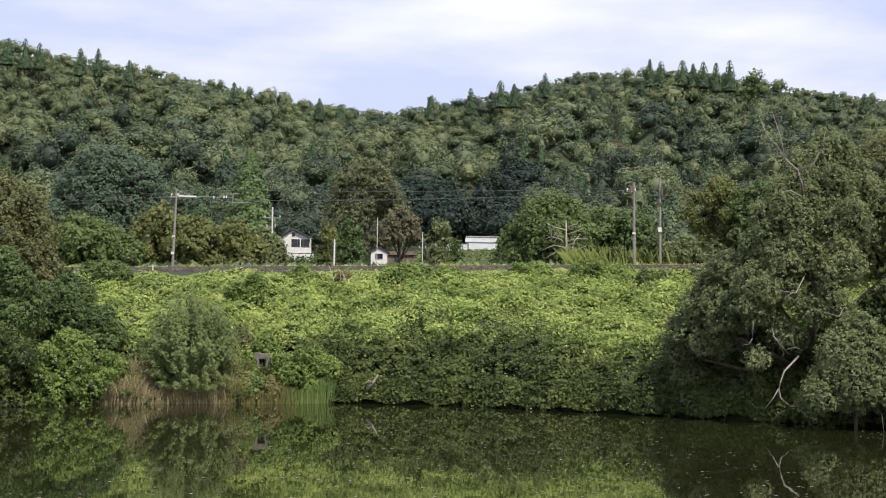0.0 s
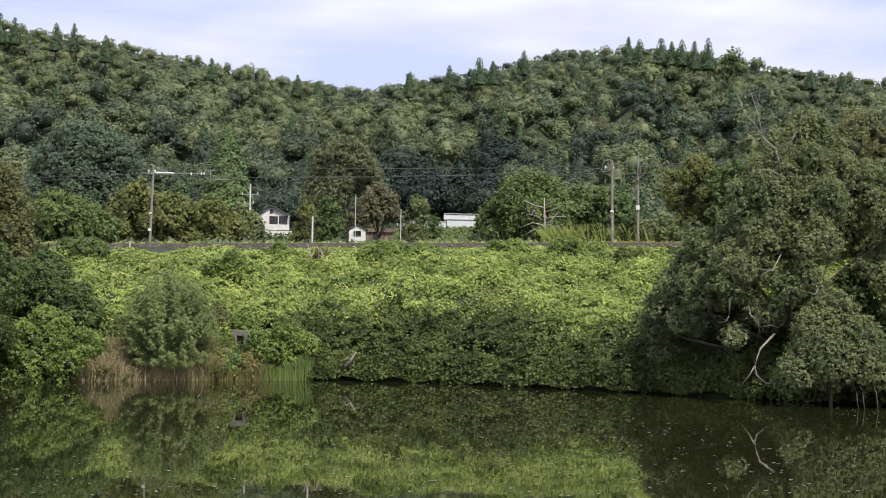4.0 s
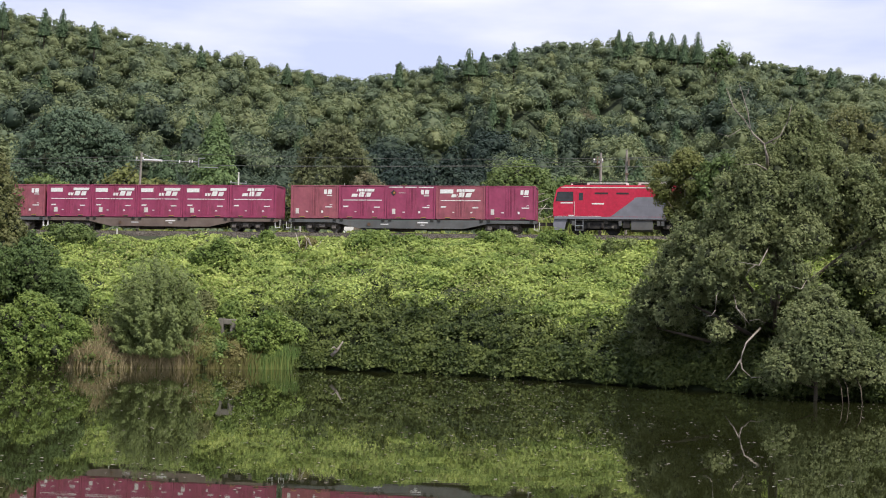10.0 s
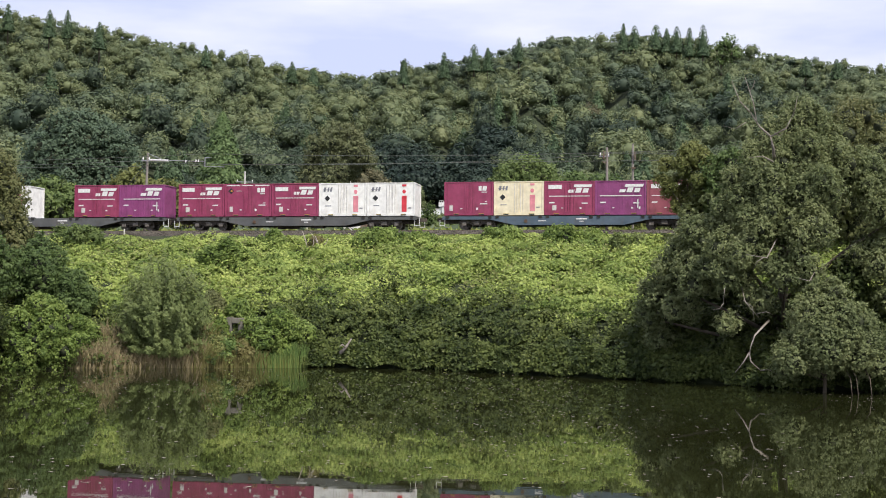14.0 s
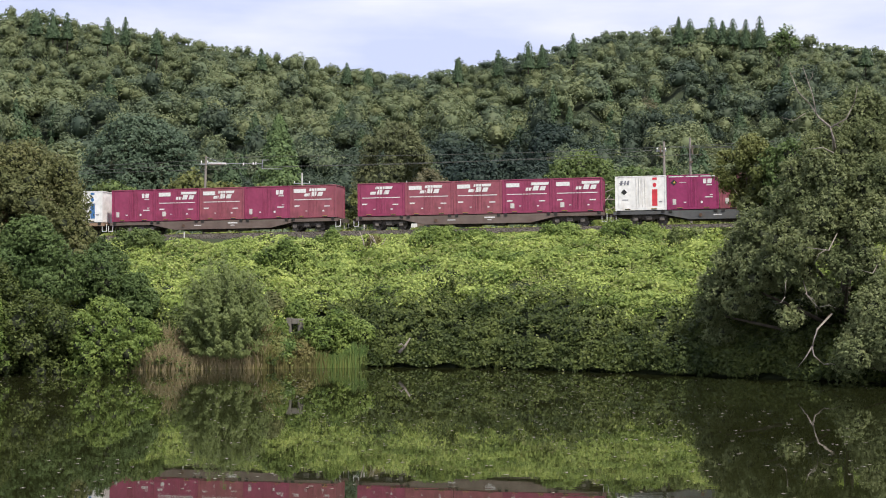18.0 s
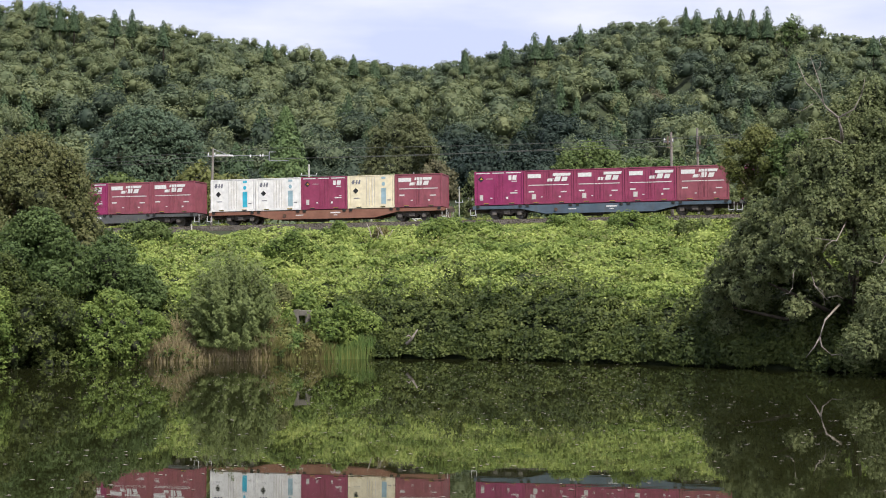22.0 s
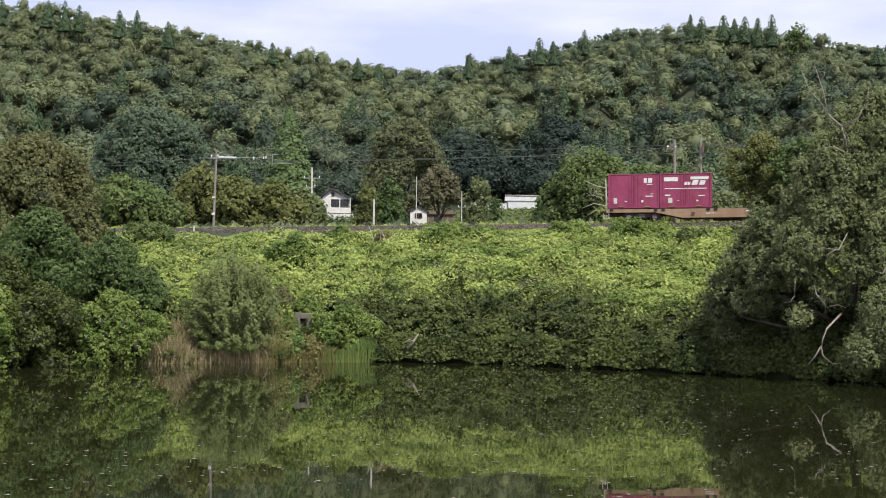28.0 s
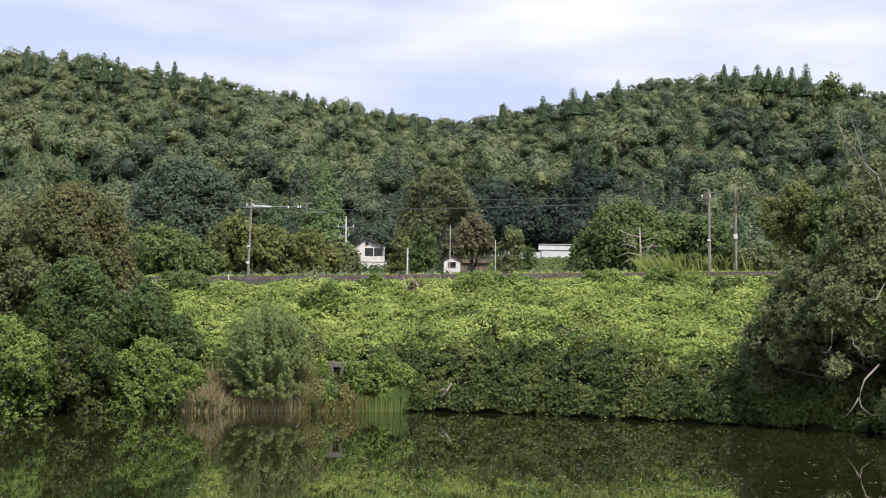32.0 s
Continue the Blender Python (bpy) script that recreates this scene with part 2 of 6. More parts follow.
for key, a, b2, d in (
    ("maroon", (0.278, 0.036, 0.098), (0.340, 0.054, 0.127), (0.12, 0.025, 0.035)),
    ("magenta", (0.285, 0.023, 0.112), (0.343, 0.036, 0.137), (0.15, 0.02, 0.05)),
    ("brown_red", (0.279, 0.069, 0.100), (0.347, 0.097, 0.126), (0.11, 0.035, 0.035)),
    ("purple", (0.266, 0.051, 0.178), (0.321, 0.074, 0.224), (0.12, 0.03, 0.06)),
    ("white_box", (0.86, 0.845, 0.825), (0.92, 0.905, 0.885), (0.66, 0.6, 0.53)),
    ("cream_box", (0.84, 0.74, 0.52), (0.9, 0.81, 0.6), (0.64, 0.54, 0.4)),
    ("green_box", (0.24, 0.36, 0.03), (0.30, 0.43, 0.045), (0.2, 0.22, 0.05)),
    ("strip_red", (0.62, 0.03, 0.05), (0.70, 0.05, 0.07), None),
    ("strip_pink", (0.72, 0.22, 0.28), (0.78, 0.30, 0.35), None),
    ("strip_blue", (0.05, 0.16, 0.38), (0.07, 0.20, 0.44), None),
    ("strip_cyan", (0.03, 0.42, 0.62), (0.05, 0.50, 0.68), None),
    ("strip_slate", (0.30, 0.45, 0.52), (0.38, 0.52, 0.58), None),
    ("wagon_grey", (0.085, 0.088, 0.09), (0.125, 0.125, 0.125), (0.10, 0.075, 0.055)),
    ("wagon_blue", (0.07, 0.105, 0.145), (0.10, 0.14, 0.185), (0.10, 0.085, 0.07)),
    ("wagon_brown", (0.135, 0.095, 0.08), (0.185, 0.14, 0.118), (0.115, 0.07, 0.052)),
    ("wagon_tan", (0.32, 0.20, 0.125), (0.40, 0.27, 0.18), (0.22, 0.13, 0.08)),
    ("wagon_rust", (0.24, 0.10, 0.065), (0.31, 0.145, 0.095), (0.16, 0.08, 0.055)),
):
    M[key] = surface(key, a, b2, 0.9, 0.5, grain=2.5, relief=0.03, dirt=d)


def water_material():
    m, nt, b = nodes_of("pond_water")
    col = ramp(nt, noise_of(nt, 0.05, 3), [(0.35, (0.013, 0.015, 0.005)), (0.7, (0.021, 0.023, 0.008))])
    nt.links.new(col, b.inputs["Base Color"])
    b.inputs["Roughness"].default_value, b.inputs["IOR"].default_value = 0.018, 1.9
    calm = noise_of(nt, 0.22, 4, 0.5, (0.6, 1.6, 1))
    fine = noise_of(nt, 2.2, 2, 0.5, (0.5, 1.6, 1))
    area = ramp(nt, noise_of(nt, 0.07, 2, 0.5, (0.5, 1.5, 1)), [(0.45, (0.12, 0.12, 0.12)), (0.68, (1, 1, 1))])
    bump(nt, b, mixed(nt, calm, mixed(nt, fine, area, 1.0, "MULTIPLY"), 0.18), 0.06, 0.05)
    return m


M["water"] = water_material()

# ---- building helpers ----
def part(name, bm, material, parent=None, label=""):
    """Links a bmesh as one mesh object under a thing or a part."""
    me = bpy.data.meshes.new(name)
    bm.normal_update()
    bm.to_mesh(me)
    bm.free()
    me.materials.append(material)
    ob = new(name, me)
    if parent:
        ob.parent = parent
    return tagged(ob, label)


def sheet(name, verts, faces, material, parent=None, label="", smooth=False, inner=None):
    """Links arrays of vertices and of faces (all with the same number of corners) as one mesh object. inner: which
    faces take the painted crown shade.
    """
    verts, faces = np.asarray(verts, np.float32), np.asarray(faces, np.int32)
    me = bpy.data.meshes.new(name)
    k = faces.shape[1]
    me.vertices.add(len(verts))
    me.vertices.foreach_set("co", verts.ravel())
    me.loops.add(faces.size)
    me.loops.foreach_set("vertex_index", faces.ravel())
    me.polygons.add(len(faces))
    me.polygons.foreach_set("loop_start", np.arange(0, faces.size, k, dtype=np.int32))
    me.polygons.foreach_set("loop_total", np.full(len(faces), k, np.int32))
    if smooth:
        me.polygons.foreach_set("use_smooth", np.ones(len(faces), bool))
    me.materials.append(material)
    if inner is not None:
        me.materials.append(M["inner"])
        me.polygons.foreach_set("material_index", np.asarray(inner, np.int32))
    me.update(calc_edges=True)
    ob = new(name, me)
    if parent:
        ob.parent = parent
    return tagged(ob, label)


def thing(name, m, label, category, group="", kind=""):
    ob = new(name)
    ob.empty_display_size = 0.1
    ob.matrix_basis = m
    return tagged(ob, label, category, group, kind)


def box(bm, x0, x1, y0, y1, z0, z1, bevel=0.0):
    r = bmesh.ops.create_cube(bm, size=1.0, matrix=Matrix.Translation(((x0 + x1) / 2, (y0 + y1) / 2, (z0 + z1) / 2)) @ Matrix.Diagonal((x1 - x0, y1 - y0, z1 - z0, 1)))
    if bevel:
        es = list({e for v in r["verts"] for e in v.link_edges})
        bmesh.ops.bevel(bm, geom=es, offset=bevel, segments=2, affect="EDGES", profile=0.6)
    return bm


def boxes(*dims, bevel=0.0):
    bm = bmesh.new()
    for d in dims:
        box(bm, *d, bevel)
    return bm


def prism(points, y0, y1):
    """A solid with the outline points (x, z), from y0 to y1."""
    bm = bmesh.new()
    a = [bm.verts.new((x, y0, z)) for x, z in points]
    b = [bm.verts.new((x, y1, z)) for x, z in points]
    bm.faces.new(a)
    bm.faces.new(b[::-1])
    for i in range(len(a)):
        j = (i + 1) % len(a)
        bm.faces.new((a[j], a[i], b[i], b[j]))
    bmesh.ops.recalc_face_normals(bm, faces=bm.faces[:])
    return bm


def rod(bm, a, b, r0, r1=None, sides=8):
    a, b = Vector(a), Vector(b)
    q = (b - a).to_track_quat("Z", "Y").to_matrix().to_4x4()
    bmesh.ops.create_cone(bm, cap_ends=True, segments=sides, radius1=r0, radius2=r0 if r1 is None else r1, depth=(b - a).length, matrix=Matrix.Translation((a + b) / 2) @ q)
    return bm


def tube(points, radii, sides=7):
    """A limb through the points, tapering through the radii."""
    pts = [Vector(p) for p in points]
    bm, rings = bmesh.new(), []
    for i, p in enumerate(pts):
        d = (pts[min(i + 1, len(pts) - 1)] - pts[max(i - 1, 0)]).normalized()
        q = d.to_track_quat("Z", "Y")
        rings.append([bm.verts.new(p + q @ Vector((radii[i] * math.cos(k * math.tau / sides), radii[i] * math.sin(k * math.tau / sides), 0))) for k in range(sides)])
    for a, b in zip(rings, rings[1:]):
        for k in range(sides):
            bm.faces.new((a[k], a[(k + 1) % sides], b[(k + 1) % sides], b[k])).smooth = True
    bm.faces.new(rings[0][::-1])
    bm.faces.new(rings[-1])
    return bm


rng = np.random.default_rng(11)


def unit(v):
    return v / np.maximum(np.linalg.norm(v, axis=1), 1e-9)[:, None]


def leaf_arrays(p, n, size, spread=0.7, long=1.35, along=None):
    """Pointed leaves at the points p, facing n more or less, their tips towards along. Vertices and triangles."""
    k = len(p)
    n = unit(n + rng.normal(0, spread, (k, 3)))
    t = unit(np.cross(n, rng.normal(0, 1, (k, 3)))) if along is None else unit(along - n * (along * n).sum(1)[:, None])
    s = np.cross(n, t)
    size = np.broadcast_to(size, (k,))[:, None] * rng.uniform(0.6, 1.35, (k, 1))
    t, s = t * size * 0.6 * long, s * size * 0.55
    v = np.stack([p - t * 0.7 - s, p - t * 0.7 + s, p + t], 1).reshape(-1, 3)
    return v, np.arange(3 * k).reshape(-1, 3)


def on_blobs(blobs, count, low=-0.45, inner=0.68, outer=1.14):
    """Points on the outside of a cluster of balls (x, y, z, radius), with outward directions."""
    blobs = np.asarray(blobs, float)
    w = blobs[:, 3] ** 2
    which = rng.choice(len(blobs), int(count * 2.2), p=w / w.sum())
    d = unit(rng.normal(0, 1, (len(which), 3)))
    d[:, 2] = np.where(d[:, 2] < low, -d[:, 2], d[:, 2])
    b = blobs[which]
    p = b[:, :3] + d * b[:, 3:4] * rng.uniform(inner, outer, (len(which), 1))
    keep = np.ones(len(p), bool)
    for x, y, z, r in blobs:
        keep &= ((p - (x, y, z)) ** 2).sum(1) > (r * 0.5) ** 2
    p, d = p[keep][:count], d[keep][:count]
    return p, d


def sprays(p, d, per, reach, size, rise=0.3, long=1.3, stray=0.45):
    """Twigs that leave p along d and upwards, with a rosette of leaves round each."""
    axis = np.repeat(unit(d + (0, -0.1, rise) + rng.normal(0, stray, p.shape)), per, 0)
    k = len(axis)
    out = unit(np.cross(axis, rng.normal(0, 1, (k, 3))))
    t = rng.uniform(0, 1, (k, 1))
    far = reach * np.repeat(rng.uniform(0.6, 1.3, (len(p), 1)), per, 0)
    q = np.repeat(p, per, 0) + axis * far * t + out * far * rng.uniform(0.1, 0.7, (k, 1)) * (1.1 - 0.6 * t)
    return leaf_arrays(q, axis + (0, -0.1, 0.15) + out * 0.2, size, 0.45, long, out + axis * 0.6 + rng.normal(0, 0.5, (k, 3)))


def lobes(x, y, z, r, count, flat=1.0, ball=0.46):
    """A clump broken up into smaller balls over its upper and outer side."""
    out = [(x, y, z, r * 0.6)]
    for i in range(count):
        h = 1 - 1.45 * (i + 0.5) / count
        a = i * 2.4 + rng.uniform(-0.4, 0.4)
        w = math.sqrt(max(0.0, 1 - h * h)) * r * rng.uniform(0.6, 0.85)
        out.append((x + w * math.cos(a), y + w * math.sin(a), z + h * r * flat * rng.uniform(0.6, 0.85), r * ball * rng.uniform(0.65, 1.25)))
    return out


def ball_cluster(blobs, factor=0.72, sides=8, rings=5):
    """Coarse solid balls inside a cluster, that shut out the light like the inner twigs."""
    lat = np.linspace(0, np.pi, rings)
    lon = np.linspace(0, 2 * np.pi, sides, endpoint=False)
    u = np.array([(np.sin(a) * np.cos(o), np.sin(a) * np.sin(o), np.cos(a)) for a in lat for o in lon])
    q = np.array([(i * sides + j, i * sides + (j + 1) % sides, (i + 1) * sides + (j + 1) % sides, (i + 1) * sides + j) for i in range(rings - 1) for j in range(sides)])
    vs, fs = [], []
    for i, (x, y, z, r) in enumerate(blobs):
        vs.append(u * r * factor * rng.uniform(0.9, 1.1, (len(u), 1)) + (x, y, z))
        fs.append(q + i * len(u))
    fs = np.concatenate(fs)
    return np.concatenate(vs), np.concatenate([fs[:, (0, 1, 2)], fs[:, (0, 2, 3)]])


def crown_blobs(radius, bottom, top, count, shape=0.5, ball=0.34):
    """Balls filling a crown: widest at the share shape of its height."""
    out = []
    for i in range(count):
        h = (i + 0.5) / count
        z = bottom + (top - bottom) * h
        wide = radius * (math.sin(math.pi / 2 * min(1, h / shape)) ** 0.6 if h < shape else math.cos(math.pi / 2 * (h - shape) / (1 - shape)) ** 0.75)
        a, r = i * 2.4 + rng.uniform(-0.5, 0.5), wide * rng.uniform(0.12, 1.0) ** 0.6
        out.append((r * math.cos(a), r * math.sin(a), z + rng.uniform(-0.3, 0.3), radius * ball * rng.uniform(0.6, 1.4)))
    return out

# ---- the lie of the land ----
BEND = radians(12.5)
ALONG, ACROSS = np.array((math.cos(BEND), -math.sin(BEND))), np.array((math.sin(BEND), math.cos(BEND)))
TRACK = 96.8 * math.cos(BEND)


def track_xy(u, v=0.0):
    p = ALONG * u + ACROSS * (TRACK + v)
    return float(p[0]), float(p[1])


def rail_z(u):
    return 9.05 + 0.008 * (u + 43)


def track_pose(u, v=0.0, dz=0.0):
    x, y = track_xy(u, v)
    return Matrix.Translation((x, y, rail_z(u) + dz)) @ pose(0, 0, 0, 0, 0, -math.degrees(BEND)) @ pose(0, 0, 0, 0, -math.degrees(math.atan(0.008)), 0)


SHORE_X = (-90, -60, -40, -26, -18, -4, 3, 9, 16, 23, 32, 45, 60)
SHORE_Y = (-20, 38, 62, 70, 73, 76.4, 75, 71, 66.7, 61.3, 52, 35, -20)
RIDGE_AZ = (-60, -32, -20, -14, -9, -5, -1, 4, 8, 13, 16, 22, 32, 60)
RIDGE_UP = (8.1, 10.35, 10.6, 10.3, 9.7, 9.0, 8.75, 9.5, 10.35, 10.4, 9.8, 8.85, 7.95, 6.0)
RIDGE = 470.0


def soft_step(a, b, x):
    t = np.clip((x - a) / (b - a), 0, 1)
    return t * t * (3 - 2 * t)


def shore(x):
    return np.interp(x, SHORE_X, SHORE_Y)


def height(x, y):
    """Ground height: pond bed, near bank, embankment with the line on it, valley floor and hills."""
    x, y = np.asarray(x, float), np.asarray(y, float)
    u, v = x * ALONG[0] + y * ALONG[1], x * ACROSS[0] + y * ACROSS[1] - TRACK
    zr = rail_z(u) - 0.5
    rest = np.maximum(shore(x), -15)
    line_y = (TRACK - 2.7 - x * ACROSS[0]) / ACROSS[1]
    s = (y - rest) / np.maximum(line_y - rest, 4)
    bank = zr * np.interp(s, (-0.2, -0.05, 0.0, 0.03, 0.10, 0.26, 0.34, 0.6, 1.0), (-0.14, -0.1, -0.02, 0.09, 0.22, 0.42, 0.47, 0.71, 1.0))
    r, az = np.hypot(x, y), np.degrees(np.arctan2(x, y))
    up = RIDGE * np.tan(np.radians(np.interp(az, RIDGE_AZ, RIDGE_UP))) + 4.5
    floor = 8.9 + 0.035 * np.clip(r - 110, 0, 120) + 0.008 * np.clip(u, -60, 20)
    hill = floor + (up - floor) * np.clip((r - 235) / (RIDGE - 235), 0, 1.12) ** 1.7 - 0.12 * np.clip(r - RIDGE * 1.02, 0, 400)
    hill = hill + 3.6 * (np.sin(az * 1.25 + 0.9 * np.sin(r * 0.021)) + 0.7 * np.sin(az * 2.9 + 1.0 + r * 0.012) + 0.5 * np.sin(r * 0.11 + az)) * soft_step(325, 370, r) * soft_step(462, 415, r)
    back = zr + (hill - zr) * soft_step(3.0, 14.0, v)
    z = np.where(v > 2.7, back, np.where(s > 1, zr, bank))
    near = 2.9 * soft_step(9.0, 3.0, y) - 1.2 * soft_step(3, 12, y)
    z = np.where(y < 25, np.where((np.abs(x) < 90), np.maximum(near, -1.2), np.minimum(z, 3.0)), z)
    return z


def ground_z(x, y):
    return float(height(x, y))


def polar(az, r):
    return r * math.sin(radians(az)), r * math.cos(radians(az))


def stand(az, r, dz=-0.05, turn=0.0):
    x, y = polar(az, r)
    return pose(x, y, ground_z(x, y) + dz, 0, 0, turn)


def grid_sheet(name, xs, ys, material, kind):
    gx, gy = np.meshgrid(xs, ys)
    gz = height(gx, gy)
    v = np.stack([gx, gy, gz], -1).reshape(-1, 3)
    nx = len(xs)
    f = np.array([(j * nx + i, j * nx + i + 1, (j + 1) * nx + i + 1, (j + 1) * nx + i) for j in range(len(ys) - 1) for i in range(nx - 1)])
    return tagged(sheet(name, v, f, material, smooth=True), kind=kind)


xs = np.unique(np.concatenate([np.linspace(-2200, -260, 12), np.linspace(-260, -50, 36), np.linspace(-50, 50, 86), np.linspace(50, 260, 36), np.linspace(260, 2200, 12)]))
ys = np.unique(np.concatenate([np.linspace(-1500, -20, 8), np.linspace(-20, 55, 24), np.linspace(55, 125, 90), np.linspace(125, 520, 60), np.linspace(520, 3000, 14)]))
tagged(grid_sheet("ground", xs, ys, M["soil"], "structure"), "dark overgrown soil of bank, valley and wooded hills", "ground")
water = sheet("water", [(-95, -14, 0), (65, -14, 0), (65, 90, 0), (-95, 90, 0)], [(0, 1, 2, 3)], M["water"])
tagged(water, "still greenish-brown pond water mirroring the bank", "water", kind="structure")

# ---- the line ----
def along_line(name, outline, u0, u1, step, material, label="", parent=None):
    """An outline (v, z above the rail) drawn out along the line."""
    us = np.arange(u0, u1 + step / 2, step)
    k = len(outline)
    v = []
    for u in us:
        for a, z in outline:
            x, y = track_xy(u, a)
            v.append((x, y, rail_z(u) + z))
    f = [(i * k + j, i * k + (j + 1) % k, (i + 1) * k + (j + 1) % k, (i + 1) * k + j) for i in range(len(us) - 1) for j in range(k)]
    return sheet(name, v, f, material, parent, label)


track = thing("railway_track", Matrix.Identity(4), "single railway track of rusty rails on stone ballast", "railway track", kind="structure")
along_line("ballast", [(-2.6, -0.75), (-1.75, -0.14), (1.75, -0.14), (2.6, -0.75)], -700, 560, 4, M["ballast"], "brownish grey stone ballast", track)
for side in (-0.57, 0.57):
    along_line("rail", [(side - 0.065, -0.14), (side + 0.065, -0.14), (side + 0.02, -0.11), (side + 0.035, -0.03), (side + 0.033, 0), (side - 0.033, 0), (side - 0.035, -0.03), (side - 0.02, -0.11)], -700, 560, 6, M["rail"], "", track)

# ---- leaves over the banks ----
def leaf_cover(name, xs, ss, count, size, material, lift, lump, label, spread=0.52, keep=None):
    """Leaves laid over the embankment: xs along it, ss from the shore (0) to the ballast (1)."""
    x = rng.uniform(*xs, count)
    s = rng.uniform(*ss, count)
    y = shore(x) + s * ((TRACK - 2.4 - x * ACROSS[0]) / ACROSS[1] - shore(x))
    if keep is not None:
        ok = keep(x, s)
        x, s, y = x[ok], s[ok], y[ok]
    z = height(x, y)
    e = 0.4
    n = unit(np.stack([-(height(x + e, y) - z) / e, -(height(x, y + e) - z) / e, np.ones_like(z)], 1))
    def bulge(dx, dy):
        return np.array([0.9 * noise.noise((a * 0.28, b * 0.45, 3.1)) + 0.6 * abs(noise.noise((a * 0.55 + b * 0.3, b * 0.9, 1.7))) + 0.45 * noise.noise((a * 1.2, b * 1.6, 7.7)) - 0.15 for a, b in zip(x + dx, y + dy)])
    swell = bulge(0, 0)
    n = unit(n - np.stack([(bulge(0.25, 0) - swell) / 0.25, (bulge(0, 0.25) - swell) / 0.25, np.zeros_like(z)], 1) * lump)
    fade = np.clip((0.995 - s) / 0.2, 0.12, 1)
    p = np.stack([x, y, z], 1) + n * (fade * (lift + lump * swell + rng.uniform(-0.12, 0.2, len(x))))[:, None]
    v, f = leaf_arrays(p, n + (0, -0.25, 0.25), size, spread)
    ob = sheet(name, v, f, material)
    return tagged(ob, label, "vines", kind="stuff")


def upper(x):
    return np.where(x < -7, 0.9, 0.985) + 0.02 * np.sin(x * 1.3)


# share of the slope below which leaves take the shade-darkened colour
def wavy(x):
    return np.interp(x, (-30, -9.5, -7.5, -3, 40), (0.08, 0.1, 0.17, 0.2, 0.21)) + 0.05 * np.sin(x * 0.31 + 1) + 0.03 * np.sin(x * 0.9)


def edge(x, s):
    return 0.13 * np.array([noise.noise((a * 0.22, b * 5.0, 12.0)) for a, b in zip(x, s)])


leaf_cover("kudzu_vines", (-30, 34), (0.06, 1.0), 370000, 0.125, M["kudzu"], 0.4, 1.25, "bright green climbing vines on the upper embankment, sun highlights in leaf colour", keep=lambda x, s: (s > wavy(x) + edge(x, s) + rng.normal(0, 0.035, len(x))) & (s < upper(x)))
leaf_cover("bank_shrubs", (-36, 34), (0.0, 0.55), 215000, 0.125, M["kudzu_dark"], 0.7, 1.4, "dense dark green shrubs and vines along the water, shade painted in", keep=lambda x, s: (s < wavy(x) + edge(x, s) + 0.05 + rng.normal(0, 0.06, len(x))))
leaf_cover("bank_weeds", (-30, 34), (0.0, 1.0), 34000, 0.13, M["olive_light"], 0.5, 0.8, "pale yellowish weeds scattered over the embankment", keep=lambda x, s: ((s > 0.3) | (rng.uniform(0, 1, len(x)) < 0.25)) & (s < upper(x)))


def vine_humps(name, count, xs, ss, size, leaves, material, label):
    """Low humps of vines over bushes, scattered on the embankment."""
    vs, fs, n = [], [], 0
    for _ in range(count):
        x, s = rng.uniform(*xs), rng.uniform(*ss)
        if ss[1] > 0.6 and s < wavy(x) + 0.03:
            continue
        y = float(shore(x)) + s * ((TRACK - 2.4 - x * ACROSS[0]) / ACROSS[1] - float(shore(x)))
        w, h = rng.uniform(*size), rng.uniform(0.45, 0.8)
        h *= 0.6 if s > 0.85 else 1.0
        z = ground_z(x, y) + 0.2
        d = unit(rng.normal(0, 1, (leaves, 3)) + (0, -0.25, 0.45))
        reach = w * rng.uniform(0.82, 1.12, leaves) * (1 + 0.18 * np.sin(d[:, 0] * 5 + x) * np.sin(d[:, 2] * 6 + y))
        p = d * reach[:, None] * (1.35, 0.9, h) + (x, y, z)
        v, f = leaf_arrays(p, d + (0, 0, 0.3), 0.13, 0.4)
        cv, cf = ball_cluster([(0, 0, 0, w)], 0.8, 8, 5)
        vs += [v, cv * (1.35, 0.9, h) + (x, y, z)]
        fs += [f + n, cf + n + len(v)]
        n += len(v) + len(cv)
    return tagged(sheet(name, np.concatenate(vs), np.concatenate(fs), material), label, "vines", kind="stuff")


vine_humps("vine_humps", 150, (-24, 31), (0.2, 0.86), (0.55, 1.25), 620, M["kudzu"], "humps of bright green vines grown over bushes")
vine_humps("vine_humps", 110, (-24, 31), (0.16, 0.84), (0.4, 0.95), 480, M["mound"], "humps of mid-green vines grown over bushes")
vine_humps("shrub_humps", 95, (-4, 30), (0.01, 0.2), (0.45, 1.05), 620, M["kudzu_dark"], "rounded dark green shrubs low on the bank, shade painted in")


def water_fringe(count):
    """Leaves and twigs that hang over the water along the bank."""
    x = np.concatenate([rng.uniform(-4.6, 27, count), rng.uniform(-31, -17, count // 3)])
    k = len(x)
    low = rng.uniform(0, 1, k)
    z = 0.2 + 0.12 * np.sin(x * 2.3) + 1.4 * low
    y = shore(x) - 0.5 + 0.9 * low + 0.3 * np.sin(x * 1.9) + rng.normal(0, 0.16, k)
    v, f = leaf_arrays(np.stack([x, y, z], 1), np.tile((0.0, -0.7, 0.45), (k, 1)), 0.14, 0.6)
    # same darkened leaves, for the shade along the waterline
    return tagged(sheet("shore_leaves", v, f, M["kudzu_dark"]), "leafy fringe hanging over the water, leaves coloured dark as shade", "shrubs", kind="stuff")


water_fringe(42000)


